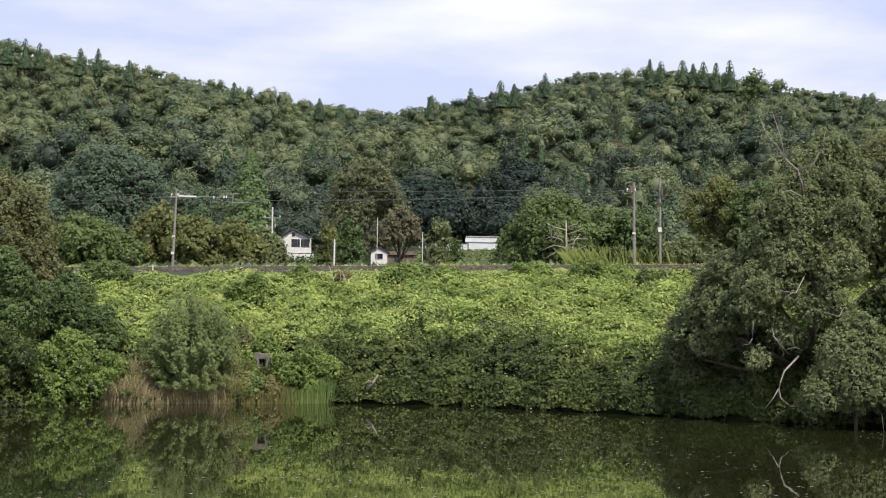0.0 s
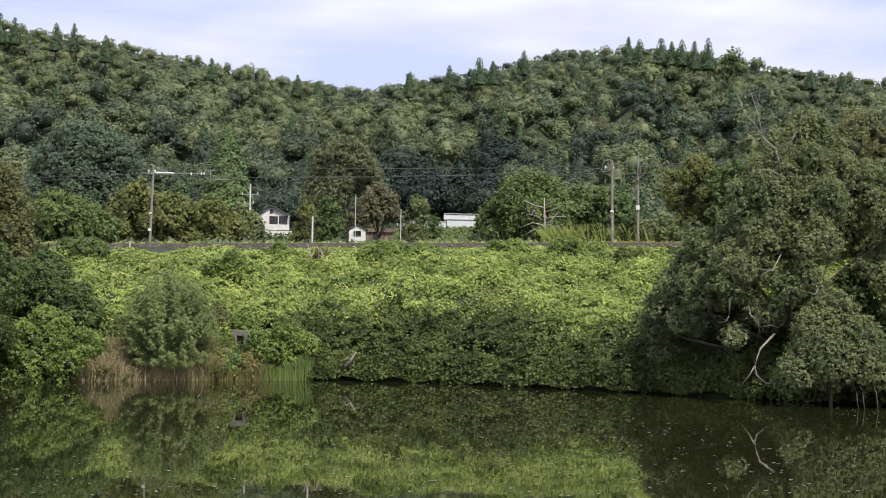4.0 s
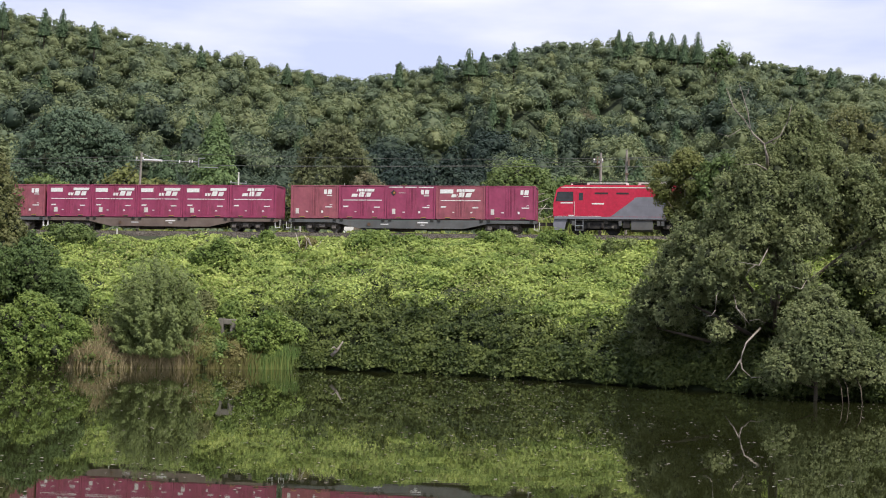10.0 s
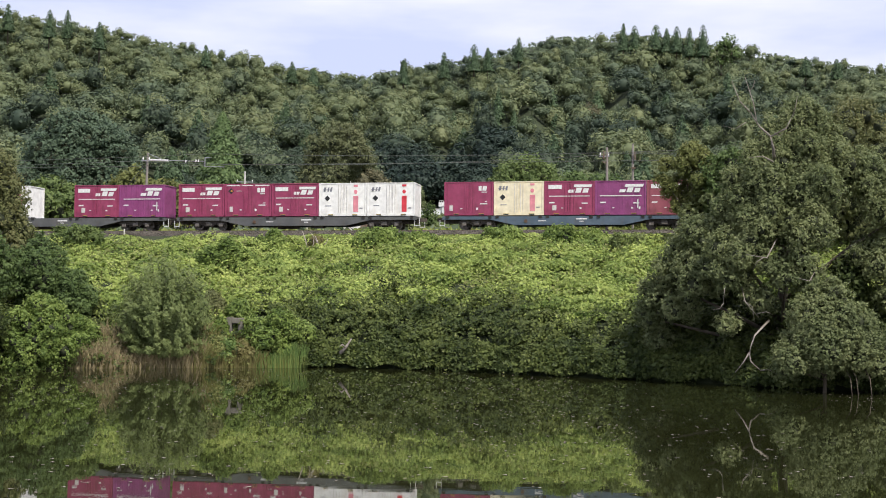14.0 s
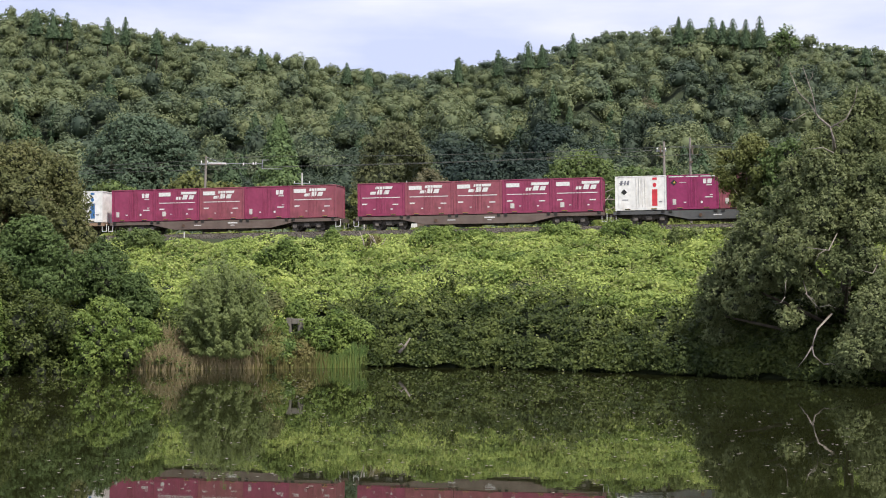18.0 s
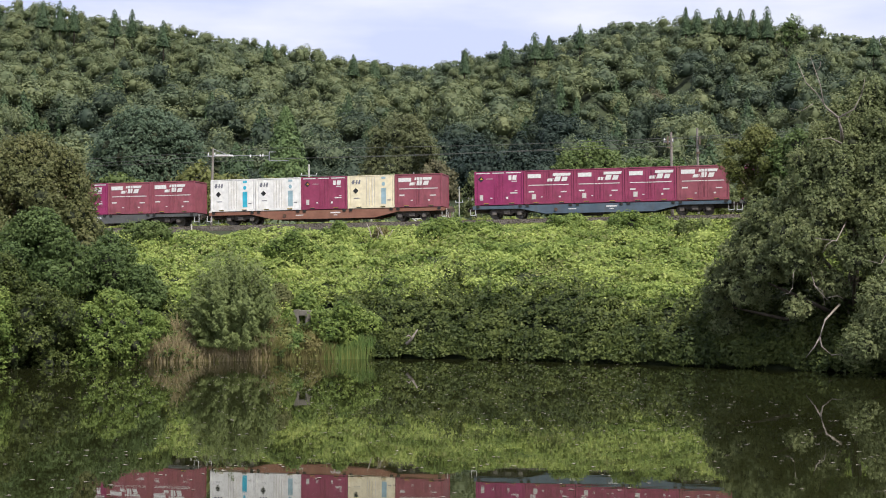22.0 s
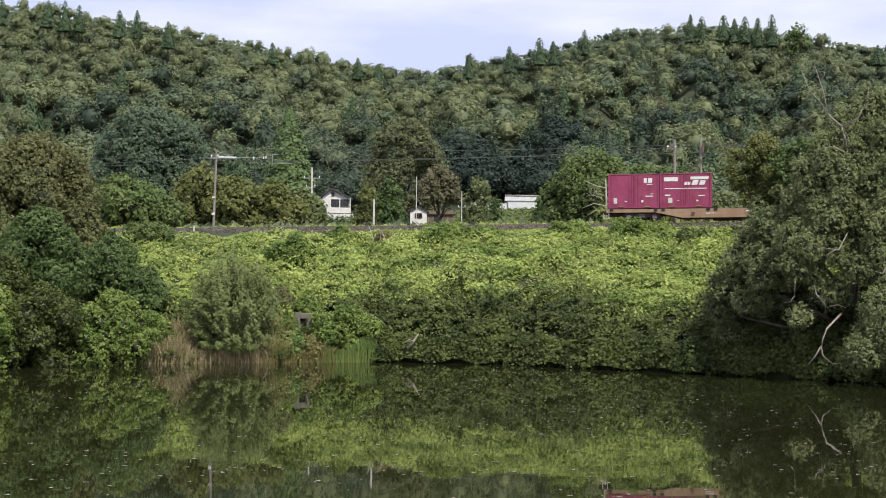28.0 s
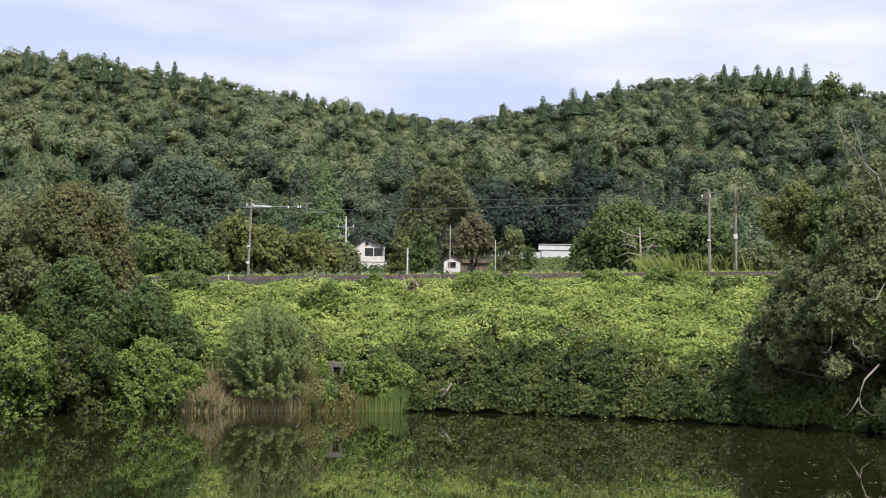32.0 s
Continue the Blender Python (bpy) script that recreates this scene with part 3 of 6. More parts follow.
def hill_floor(count):
    """Low growth under the trees along the ridge."""
    az, r = rng.uniform(-24, 25, count), rng.uniform(425, 500, count)
    x, y = r * np.sin(np.radians(az)), r * np.cos(np.radians(az))
    v, f = leaf_arrays(np.stack([x, y, height(x, y) + rng.uniform(0, 1.6, count)], 1), np.tile((0.0, -0.6, 0.6), (count, 1)), 0.9, 0.6)
    return tagged(sheet("hill_undergrowth", v, f, M["woods_mid"]), "green undergrowth beneath the trees of the ridge", "undergrowth", kind="stuff")


hill_floor(36000)


def verge(name, v0, v1, u0, u1, count, size, material, lift, label):
    u, v = rng.uniform(u0, u1, count), rng.uniform(v0, v1, count)
    p = ALONG[None] * u[:, None] + ACROSS[None] * (TRACK + v)[:, None]
    z = height(p[:, 0], p[:, 1]) + rng.uniform(0, 1, count) ** 1.5 * lift
    ve, f = leaf_arrays(np.column_stack([p, z]), np.tile((0.0, -0.5, 0.7), (count, 1)), size, 0.8)
    return tagged(sheet(name, ve, f, material), label, "weeds", kind="stuff")


verge("track_verge_weeds", 3.0, 14, -75, 30, 34000, 0.3, M["grass"], 0.8, "rough green weeds and grass behind the railway track")
verge("valley_scrub", 12, 110, -110, 70, 60000, 0.6, M["woods_mid"], 1.3, "low green scrub over the valley floor")


def meadow():
    n = 19000
    az, r = rng.uniform(-0.6, 5.0, n), rng.uniform(235, 314, n)
    x, y = r * np.sin(np.radians(az)), r * np.cos(np.radians(az))
    v, f = leaf_arrays(np.stack([x, y, height(x, y) + rng.uniform(0.2, 0.8, n)], 1), np.tile((0.0, -0.4, 0.8), (n, 1)), 0.42, 0.5)
    tagged(sheet("meadow_grass", v, f, M["meadow"]), "pale green grass of the field before the greenhouse", "grass", kind="stuff")


meadow()


# ---- far woods ----
def tree_proto(radius, tall, clumps, size, balls=14, flat=0.8):
    """A broad crown: lumps over a dome, leaf clumps facing outwards on them, a solid core."""
    mid, half = tall * 0.58, tall * 0.42
    out = [(0, 0, tall - radius * 0.36, radius * 0.38)]
    for i in range(balls):
        h = 0.92 - 1.55 * (i + 0.5) / balls
        a = i * 2.4 + rng.uniform(-0.5, 0.5)
        w = radius * math.sqrt(max(0.05, 1 - h * h)) * rng.uniform(0.58, 0.86)
        out.append((w * math.cos(a), w * math.sin(a), mid + h * half * rng.uniform(0.65, 0.95), radius * rng.uniform(0.24, 0.44)))
    bl = np.array(out)
    p, d = on_blobs(bl, clumps, -0.75, 0.8, 1.1)
    p[:, 2] = mid + (p[:, 2] - mid) * flat
    c = unit((p - (0, 0, mid - half * 0.4)) / (radius, radius, half))
    v, f = leaf_arrays(p, d * 0.6 + c * 0.5 + (0, -0.15, 0.3), size, 0.42, 0.9)
    cv, cf = ball_cluster([(0, 0, 0, 1.0)], 0.66, 9, 6)
    cv = cv * (radius, radius, half * flat) + (0, 0, mid)
    return np.concatenate([v, cv]), np.concatenate([f, cf + len(v)])


def cedar_proto(radius, tall, clumps, size, base=0.12, blunt=0.7):
    h = rng.uniform(0, 1, clumps) ** 1.25
    a = rng.uniform(0, math.tau, clumps)
    tier = 0.9 + 0.1 * np.cos(h * 47 + 2 * np.cos(a * 3))
    r = radius * (1 - h) ** blunt * tier * rng.uniform(0.76, 1.04, clumps) + 0.08
    p = np.stack([r * np.cos(a), r * np.sin(a), tall * (base + (1 - base) * h)], 1)
    n = np.stack([np.cos(a), np.sin(a), np.full(clumps, 0.55)], 1)
    v, f = leaf_arrays(p, n, size * (1.15 - 0.6 * h), 0.45, 1.5)
    k = 7
    ring = [(radius * 0.72 * math.cos(i * math.tau / k), radius * 0.72 * math.sin(i * math.tau / k), tall * base) for i in range(k)]
    tip = [(0.02 * math.cos(i * math.tau / k), 0.02 * math.sin(i * math.tau / k), tall * 0.95) for i in range(k)]
    cv = np.array(ring + tip)
    cf = np.array([q for i in range(k) for q in ((i, (i + 1) % k, k + i), ((i + 1) % k, k + (i + 1) % k, k + i))])
    return np.concatenate([v, cv]), np.concatenate([f, cf + len(v)])


def woods(name, spots, protos, material, label):
    vs, fs, n = [], [], 0
    for x, y, s in spots:
        kinds = protos[0 if math.hypot(x, y) < 300 else 1 if math.hypot(x, y) < 395 else 2]
        v, f = kinds[rng.integers(len(kinds))]
        a = rng.uniform(0, math.tau)
        c, si = math.cos(a), math.sin(a)
        w = np.empty_like(v)
        wide, deep = s * rng.uniform(0.8, 1.25, 2)
        w[:, 0] = (v[:, 0] * c - v[:, 1] * si) * wide + x
        w[:, 1] = (v[:, 0] * si + v[:, 1] * c) * deep + y
        w[:, 2] = v[:, 2] * s * rng.uniform(0.82, 1.18) + ground_z(x, y) - 0.4
        vs.append(w)
        fs.append(f + n)
        n += len(v)
    return tagged(sheet(name, np.concatenate(vs), np.concatenate(fs), material, smooth=True), label, "woods", kind="stuff")


leafy = [[tree_proto(r * rng.uniform(0.92, 1.08), h, k, size, n, flat) for r, h, n, flat in ((3.7, 7.8, 14, 0.95), (4.0, 7.6, 18, 0.85), (4.5, 7.0, 20, 0.75), (3.2, 8.8, 12, 1.0), (3.5, 8.0, 11, 0.9), (4.2, 7.4, 24, 0.85), (2.9, 8.6, 10, 1.0))] for k, size in ((1100, 0.38), (660, 0.5), (440, 0.6))]
conic = [[cedar_proto(2.9, 10.0, 480, 0.55) for _ in range(4)]] * 3
spots = {k: [] for k in ("dark", "mid", "light", "brown", "cedar", "evergreen")}
for r in np.arange(212, 494, 6.2):
    for az in np.arange(-23, 25, math.degrees(6.0 / r)):
        a, q = az + rng.uniform(-0.45, 0.45) * math.degrees(6.0 / r), r + rng.uniform(-2.8, 2.8)
        x, y = polar(a, q)
        if -8.3 < a < -5.9 and q < 228 or -15.5 < a < -10.3 and q < 222 or -7.6 < a < -2.4 and q < 309 or -3.2 < a < 1.2 and q < 250 or 0.0 < a < 5.4 and q < 336:
            continue
        patch = noise.noise((x * 0.012, y * 0.012, 0.4)) + 0.5 * noise.noise((x * 0.05, y * 0.05, 2.0))
        low = np.clip((q - 215) / 200, 0, 1)
        t = 1.3 * patch + rng.normal(0, 0.28) + 0.35 * (low - 0.55)
        if a < -4 and q > 300:
            t += 0.32
        if -11.5 < a < -3 and q < 330:
            t -= 0.75
        if 2 < a < 9 and q < 290:
            t -= 0.5
        if -11.5 < a < -5.5 and q < 345 and rng.uniform() < 0.85:
            t = -1.0
        kind = "dark" if t < -0.12 else "mid" if t < 0.2 else "light"
        u = rng.uniform()
        if q > 425:
            pass
        elif u < 0.008:
            kind = "brown"
        elif u < 0.06 or (noise.noise((x * 0.02, y * 0.02, 9.0)) > 0.34 and u < 0.6):
            kind = "cedar"
        # most trees in this stretch take the painted shade colour
        if 0.2 < a < 6.3 and 316 < q < 378 and u < 0.85:
            kind = "evergreen"
        spots[kind].append((x, y, rng.uniform(0.7, 1.35) * (1.0 + 0.5 * noise.noise((x * 0.03, y * 0.03, 21.0))) * np.interp(q, (380, 440, 480), (1.0, 0.85, 0.62))))
for k in range(26):
    spots["evergreen"].append((*polar(rng.uniform(0.2, 5.4), rng.uniform(325, 334)), rng.uniform(1.1, 1.5)))
for kind, words in (("dark", "dark green broadleaf woods on the far hillside"), ("mid", "green broadleaf woods on the far hillside"), ("light", "sunlit yellowish green woods on the far hillside"), ("brown", "a few withered brown trees in the far woods")):
    woods("far_woods", spots[kind], leafy, M["woods_" + kind], words)
woods("far_shade_woods", spots["evergreen"], leafy, M["evergreen"], "woods behind the greenhouse, leaf colour darkened as shade")
woods("far_cedar_woods", spots["cedar"], conic, M["cedar"], "dark pointed cedar trees in the far woods")

# ---- single trees ----
def tree(name, m, blobs, leaves, size, material, trunk, label, group="", limbs=6, rise=0.3, bark="bark", low=-0.8):
    """A tree or shrub: tapered trunk, limbs to the crown's clumps, leaves on the clumps."""
    top = thing(name, m, label, "tree" if trunk > 0.12 else "shrub", group)
    bl = sorted(blobs, key=lambda b: b[2])
    peak = bl[-1]
    bend = [(0, 0, -0.4), (0.08 * peak[0], 0.08 * peak[1], peak[2] * 0.3), (0.4 * peak[0], 0.4 * peak[1], peak[2] * 0.65), peak[:3]]
    part("trunk", tube(bend, [trunk, trunk * 0.8, trunk * 0.5, trunk * 0.15]), M[bark], top)
    for b in bl[:: max(1, len(bl) // limbs)][:limbs]:
        z0 = b[2] * 0.45
        part("limb", tube([(0.1 * peak[0], 0.1 * peak[1], z0), (b[0] * 0.5, b[1] * 0.5, b[2] * 0.75), b[:3]], [trunk * 0.4, trunk * 0.28, trunk * 0.1], 5), M[bark], top)
    p, d = on_blobs(bl, leaves // 6, low, 0.62, 1.12)
    v, f = sprays(p, d, 7, size * 2.4, size * 0.85, rise)
    # core balls, coloured dark to paint depth into the crown
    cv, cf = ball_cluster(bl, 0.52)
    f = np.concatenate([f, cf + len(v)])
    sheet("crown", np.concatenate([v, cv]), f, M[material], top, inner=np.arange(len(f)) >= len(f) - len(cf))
    return top


def conifer(name, m, radius, tall, clumps, size, material, label, group="", base=0.12, blunt=0.7):
    top = thing(name, m, label, "tree", group)
    part("trunk", tube([(0, 0, -0.3), (0, 0, tall * 0.5), (0, 0, tall * 0.97)], [tall * 0.02, tall * 0.013, 0.03], 6), M["bark"], top)
    v, f = cedar_proto(radius, tall, clumps, size, base, blunt)
    sheet("crown", v, f, M[material], top)
    return top


# conifers that stand out on the ridge: direction and the height that their tips reach
tips = [(-20.0, 12.08), (-19.4, 11.96), (-17.5, 12.0), (-16.8, 12.03), (-16.2, 11.9), (-14.5, 11.8), (-13.75, 11.84), (-12.4, 11.43), (-7.8, 10.71), (-3.96, 10.15), (-3.03, 9.88), (1.07, 10.37), (2.9, 10.74), (4.26, 11.1), (4.88, 10.95), (6.28, 11.43), (10.98, 12.0), (11.48, 11.89), (12.43, 11.92), (12.9, 11.75), (13.35, 11.82), (13.9, 11.75), (14.49, 11.86), (18.91, 10.36), (20.2, 10.19)]
for az, up in tips:
    r = RIDGE - 8 + rng.uniform(-4, 4)
    x, y = polar(az, r)
    tall = 4.5 + r * math.tan(radians(up)) - ground_z(x, y) + 0.3
    conifer("cedar_tree", pose(x, y, ground_z(x, y), 0, 0, rng.uniform(0, 360)), rng.uniform(2.3, 3.3), tall + 0.4, 560, 0.5, "cedar", "dark pointed cedar on the ridge of the hill", "cedars on the ridge", 0.4, rng.uniform(0.45, 0.7))
for az, up in ((15.3, 11.3), (15.7, 11.28)):
    x, y = polar(az, RIDGE - 10)
    tall = 4.5 + (RIDGE - 10) * math.tan(radians(up)) - ground_z(x, y)
    tree("round_tree", pose(x, y, ground_z(x, y)), crown_blobs(2.3, tall * 0.35, tall - 0.8, 7, 0.55, 0.5), 300, 0.9, "deep", 0.25, "small round dark tree on the ridge of the hill", "round trees on the ridge")


def dome_blobs(radius, bottom, top, count, ball):
    """Balls over the outside of a broad dome, in uneven tiers."""
    out = [(0, 0, bottom + (top - bottom) * 0.5, radius * 0.4)]
    for i in range(count):
        h = 1 - 1.1 * (i + 0.5) / count
        a = i * 2.4 + rng.uniform(-0.5, 0.5)
        w = radius * math.sqrt(max(0.0, 1 - max(h, 0) ** 2.2)) * rng.uniform(0.78, 1.0)
        out.append((w * math.cos(a), w * math.sin(a), bottom + (top - bottom) * max(0.0, h + rng.uniform(-0.06, 0.04)), radius * ball * rng.uniform(0.6, 1.4)))
    return out


def big_tree(name, az, r, up, width, leaves, size, material, label, shape=0.5, count=26, bottom=0.25, ball=0.34, group="", limbs=6, trunk=0.3, dome=False):
    x, y = polar(az, r)
    z = ground_z(x, y)
    tall = 4.5 + r * math.tan(radians(up)) - z
    rad = width / 2
    bl = dome_blobs(rad * 0.88, tall * bottom, tall - rad * ball * 0.8, count, ball) if dome else crown_blobs(rad * 0.85, tall * bottom + rad * ball * 0.3, tall - rad * ball * 0.8, count, shape, ball)
    return tree(name, pose(x, y, z), bl, leaves, size, material, trunk, label, group, limbs)


big_tree("spreading_tree", -13.1, 190, 7.6, 19.5, 44000, 0.32, "bluish", "huge dark blue-green spreading tree at the foot of the hill", 0.5, 110, 0.3, 0.17, dome=True)
x, y = polar(-7.0, 212)
conifer("cedar_tree", pose(x, y, ground_z(x, y)), 6.2, 34 - ground_z(x, y), 9000, 0.42, "cedar_light", "tall light green pointed cedar", "valley cedars")
x, y = polar(-9.2, 205)
conifer("cedar_tree", pose(x, y, ground_z(x, y)), 4.0, 27.0 - ground_z(x, y), 3200, 0.5, "cedar", "pointed green cedar in front of the woods", "valley cedars")
for az, r, up, w, mat in ((-10.9, 128, 5.2, 7.5, "autumn"), (-9.3, 126, 4.7, 7.0, "autumn"), (-7.7, 127, 4.6, 7.0, "autumn"), (-6.3, 132, 4.1, 5.0, "olive")):
    big_tree("field_tree", az, r, up, w, 9000, 0.28, mat, "bushy yellow-green tree behind the railway track", 0.35, 26, 0.05, 0.3, "bushy trees behind the track", 4, 0.16)
for az, r, up, w, mat in ((-14.2, 118, 4.6, 7.5, "fresh"), (-12.8, 121, 4.0, 5.0, "fresh"), (-16.8, 125, 4.9, 8.0, "olive")):
    big_tree("field_tree", az, r, up, w, 9000, 0.28, mat, "bushy green tree behind the railway track", 0.4, 26, 0.05, 0.3, "bushy trees behind the track", 4, 0.16)
big_tree("spreading_tree", -1.75, 262, 7.75, 19.0, 26000, 0.36, "tan_olive", "broad brownish olive tree on the lower hillside", 0.6, 70, 0.25, 0.19, dome=True)
big_tree("round_tree", -0.2, 200, 5.3, 7.0, 5600, 0.36, "tawny", "reddish brown round tree in the valley", 0.6, 36, 0.58, 0.2, dome=True)
big_tree("small_tree", 1.5, 210, 5.0, 5.0, 3600, 0.33, "olive", "small olive green tree in the valley", 0.5, 16, 0.2, 0.34, "valley trees")
big_tree("small_tree", -3.4, 200, 4.5, 5.0, 3600, 0.33, "autumn", "small yellowish tree beside the house", 0.5, 16, 0.1, 0.34, "valley trees")
big_tree("small_tree", -2.4, 190, 4.6, 5.5, 3600, 0.33, "deep", "small dark green tree in the valley", 0.5, 16, 0.1, 0.34, "valley trees")
big_tree("small_tree", -6.9, 210, 4.9, 7.0, 4200, 0.35, "deep", "dark green tree before the house", 0.5, 16, 0.1, 0.34, "valley trees")
for az, w in ((-5.7, 5.0), (-5.15, 4.5), (-4.6, 4.5), (-4.1, 4.5), (-3.6, 4.0)):
    big_tree("small_tree", az, 238, 3.08, w, 2200, 0.33, "deep", "dark shrub below the white house", 0.5, 14, 0.0, 0.34, "shrubs below the house", 3, 0.06)
for az, top_up, w in ((1.7, 4.0, 3.4), (2.35, 4.05, 4.0), (4.5, 3.95, 5.0), (1.0, 3.7, 3.0)):
    big_tree("small_tree", az, 296, top_up, w, 1500, 0.33, "deep", "small dark shrub before the white greenhouse", 0.5, 12, 0.0, 0.36, "shrubs before the greenhouse", 3, 0.06)
big_tree("spreading_tree", 6.6, 126, 6.0, 10.5, 22000, 0.23, "fresh", "flat-topped spreading green tree behind the track", 0.62, 52, 0.2, 0.2, dome=True)
big_tree("spreading_tree", 8.7, 135, 5.5, 7.0, 9000, 0.28, "deep", "dark green tree behind the utility poles", 0.5, 26, 0.05, 0.3)
big_tree("field_tree", 10.2, 128, 5.4, 8.0, 9000, 0.28, "deep", "dense green tree behind the utility poles", 0.45, 26, 0.02, 0.3, "bushy trees behind the track", 4, 0.16)
for az, r, up, w, mat in ((9.4, 103, 3.6, 3.0, "kudzu_dark"), (11.3, 103, 4.0, 4.0, "kudzu_dark"), (12.5, 104, 4.2, 4.5, "olive")):
    big_tree("bush", az, r, up, w, 5000, 0.22, mat, "leafy bush behind the railway track", 0.5, 14, 0.0, 0.36, "bushes behind the track", 3, 0.06)
big_tree("field_tree", 14.0, 88, 6.65, 4.8, 16000, 0.14, "autumn", "yellowish brown-green tree on the embankment", 0.62, 30, 0.3, 0.2, "", 8, 0.14)
big_tree("field_tree", 16.3, 87, 6.5, 6.0, 24000, 0.14, "deep", "dark green tree on the embankment", 0.6, 28, 0.05, 0.3, "", 6, 0.2)
big_tree("field_tree", 20.9, 84, 8.7, 9.0, 30000, 0.14, "rust", "brownish green tree behind the bank tree", 0.6, 36, 0.1, 0.28, "", 6, 0.25)
big_tree("field_tree", 15.0, 87.5, 5.4, 5.0, 20000, 0.14, "olive", "olive green tree between taller trees on the embankment", 0.5, 30, 0.0, 0.3, "", 5, 0.16)
big_tree("field_tree", 18.2, 88, 6.5, 8.0, 20000, 0.14, "deep", "deep green tree behind the bank tree", 0.55, 30, 0.05, 0.28, "", 6, 0.25)

# darkened leaf colour paints the shade of the hollow beneath the bank tree
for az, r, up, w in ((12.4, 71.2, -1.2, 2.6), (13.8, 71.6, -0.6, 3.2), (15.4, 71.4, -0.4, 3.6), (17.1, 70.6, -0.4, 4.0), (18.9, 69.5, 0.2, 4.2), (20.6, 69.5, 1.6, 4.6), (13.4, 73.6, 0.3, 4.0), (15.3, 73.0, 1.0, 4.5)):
    big_tree("bank_shrub", az, r, up, w, 9000, 0.18, "kudzu_dark", "shrub under the overhanging bank tree, leaves coloured dark as shade", 0.45, 36, -0.1, 0.24, "shrubs under the bank tree", 3, 0.05)

# the large tree on the water's edge: broad skirt, narrower top
x, y = polar(17.9, 69.3)
bl = []
for az, up, r, w in (
    (18.7, 7.75, 69, 1.0), (17.9, 6.9, 68.5, 1.2), (19.3, 6.9, 69.5, 1.35), (17.0, 6.1, 68.2, 1.1), (18.5, 6.0, 67.6, 1.5), (19.9, 5.7, 69, 1.5),
    (16.5, 5.0, 67.6, 1.2), (17.6, 4.7, 66.8, 1.5), (19.3, 4.4, 66.4, 1.5), (16.0, 3.7, 67, 1.35), (17.2, 3.2, 65.6, 1.5),
    (18.8, 2.8, 65.6, 1.5), (15.0, 2.6, 67.6, 1.45), (14.0, 1.9, 68.5, 1.3), (16.2, 1.9, 65.2, 1.4), (13.3, 1.0, 68.4, 1.25),
    (14.6, 0.7, 66.6, 1.4), (15.8, 0.9, 65.2, 1.2), (12.7, 0.0, 69, 1.05), (13.6, -0.5, 67.6, 1.1), (12.4, -1.0, 69.4, 0.9), (12.6, -2.1, 69.6, 0.8),
    (18.2, 1.1, 65.2, 1.4), (17.0, -0.2, 65, 0.8), (15.7, -1.3, 65, 0.6), (21.2, 5.0, 70, 1.4), (22.4, 3.8, 70, 1.7), (21.9, 1.6, 69.5, 1.5), (23.0, -0.3, 69.5, 1.7),
):
    px, py = polar(az, r)
    bl += lobes(px - x, py - y, 4.2 + r * math.tan(radians(up)), w, 9, 1.0, 0.44)
bank_tree = tree("bank_tree", pose(x, y, 0.3), bl, 215000, 0.105, "olive", 0.34, "large olive green tree overhanging the pond", limbs=14)
x, y = polar(19.75, 63.5)
bl = lobes(0.2, 0, 2.5, 1.9, 16) + lobes(-1.2, -0.2, 1.5, 1.3, 10) + lobes(1.6, -0.2, 1.6, 1.6, 12) + lobes(0.1, 0.1, 4.3, 1.0, 8)
shrub = tree("bank_shrub", pose(x, y, 0.1), bl, 56000, 0.1, "olive", 0.1, "olive green shrub leaning over the water", limbs=8)
for az in (20.9, 21.15, 21.7):
    foot = Vector((x, y, 0.1))
    part("stem", tube([Vector((*polar(az - 0.5, 64.0), 1.6)) - foot, Vector((*polar(az - 0.1, 62.6), 0.8)) - foot, Vector((*polar(az, 62.2), -0.2)) - foot], [0.03, 0.022, 0.018], 5), M["bark"], shrub, "bare grey stem standing in the water")


def dead_branch(name, runs, label, sunk=False, wood="dead_wood"):
    """A bleached branch: the first run is the stem, the others fork from it."""
    base = Vector(runs[0][0])
    top = thing(name, Matrix.Translation(base), label, "branch")
    for i, (a, mid, b, r) in enumerate(runs):
        r *= 0.72
        if sunk and i == 0:
            a = Vector((a[0] * 1.03, a[1] * 1.03, a[2] + 0.2))
        part("stem" if i == 0 else "fork", tube([Vector(a) - base, Vector(mid) - base, Vector(b) - base], [r, r * 0.75, r * 0.3], 6), M[wood], top)
    return top


def at(az, up, r):
    x, y = polar(az, r)
    return Vector((x, y, 4.5 + r * math.tan(radians(up))))


def twig(r, w, *way):
    """A run of a branch through three directions (across, up)."""
    return tuple(at(a, u, r) for a, u in way) + (w,)


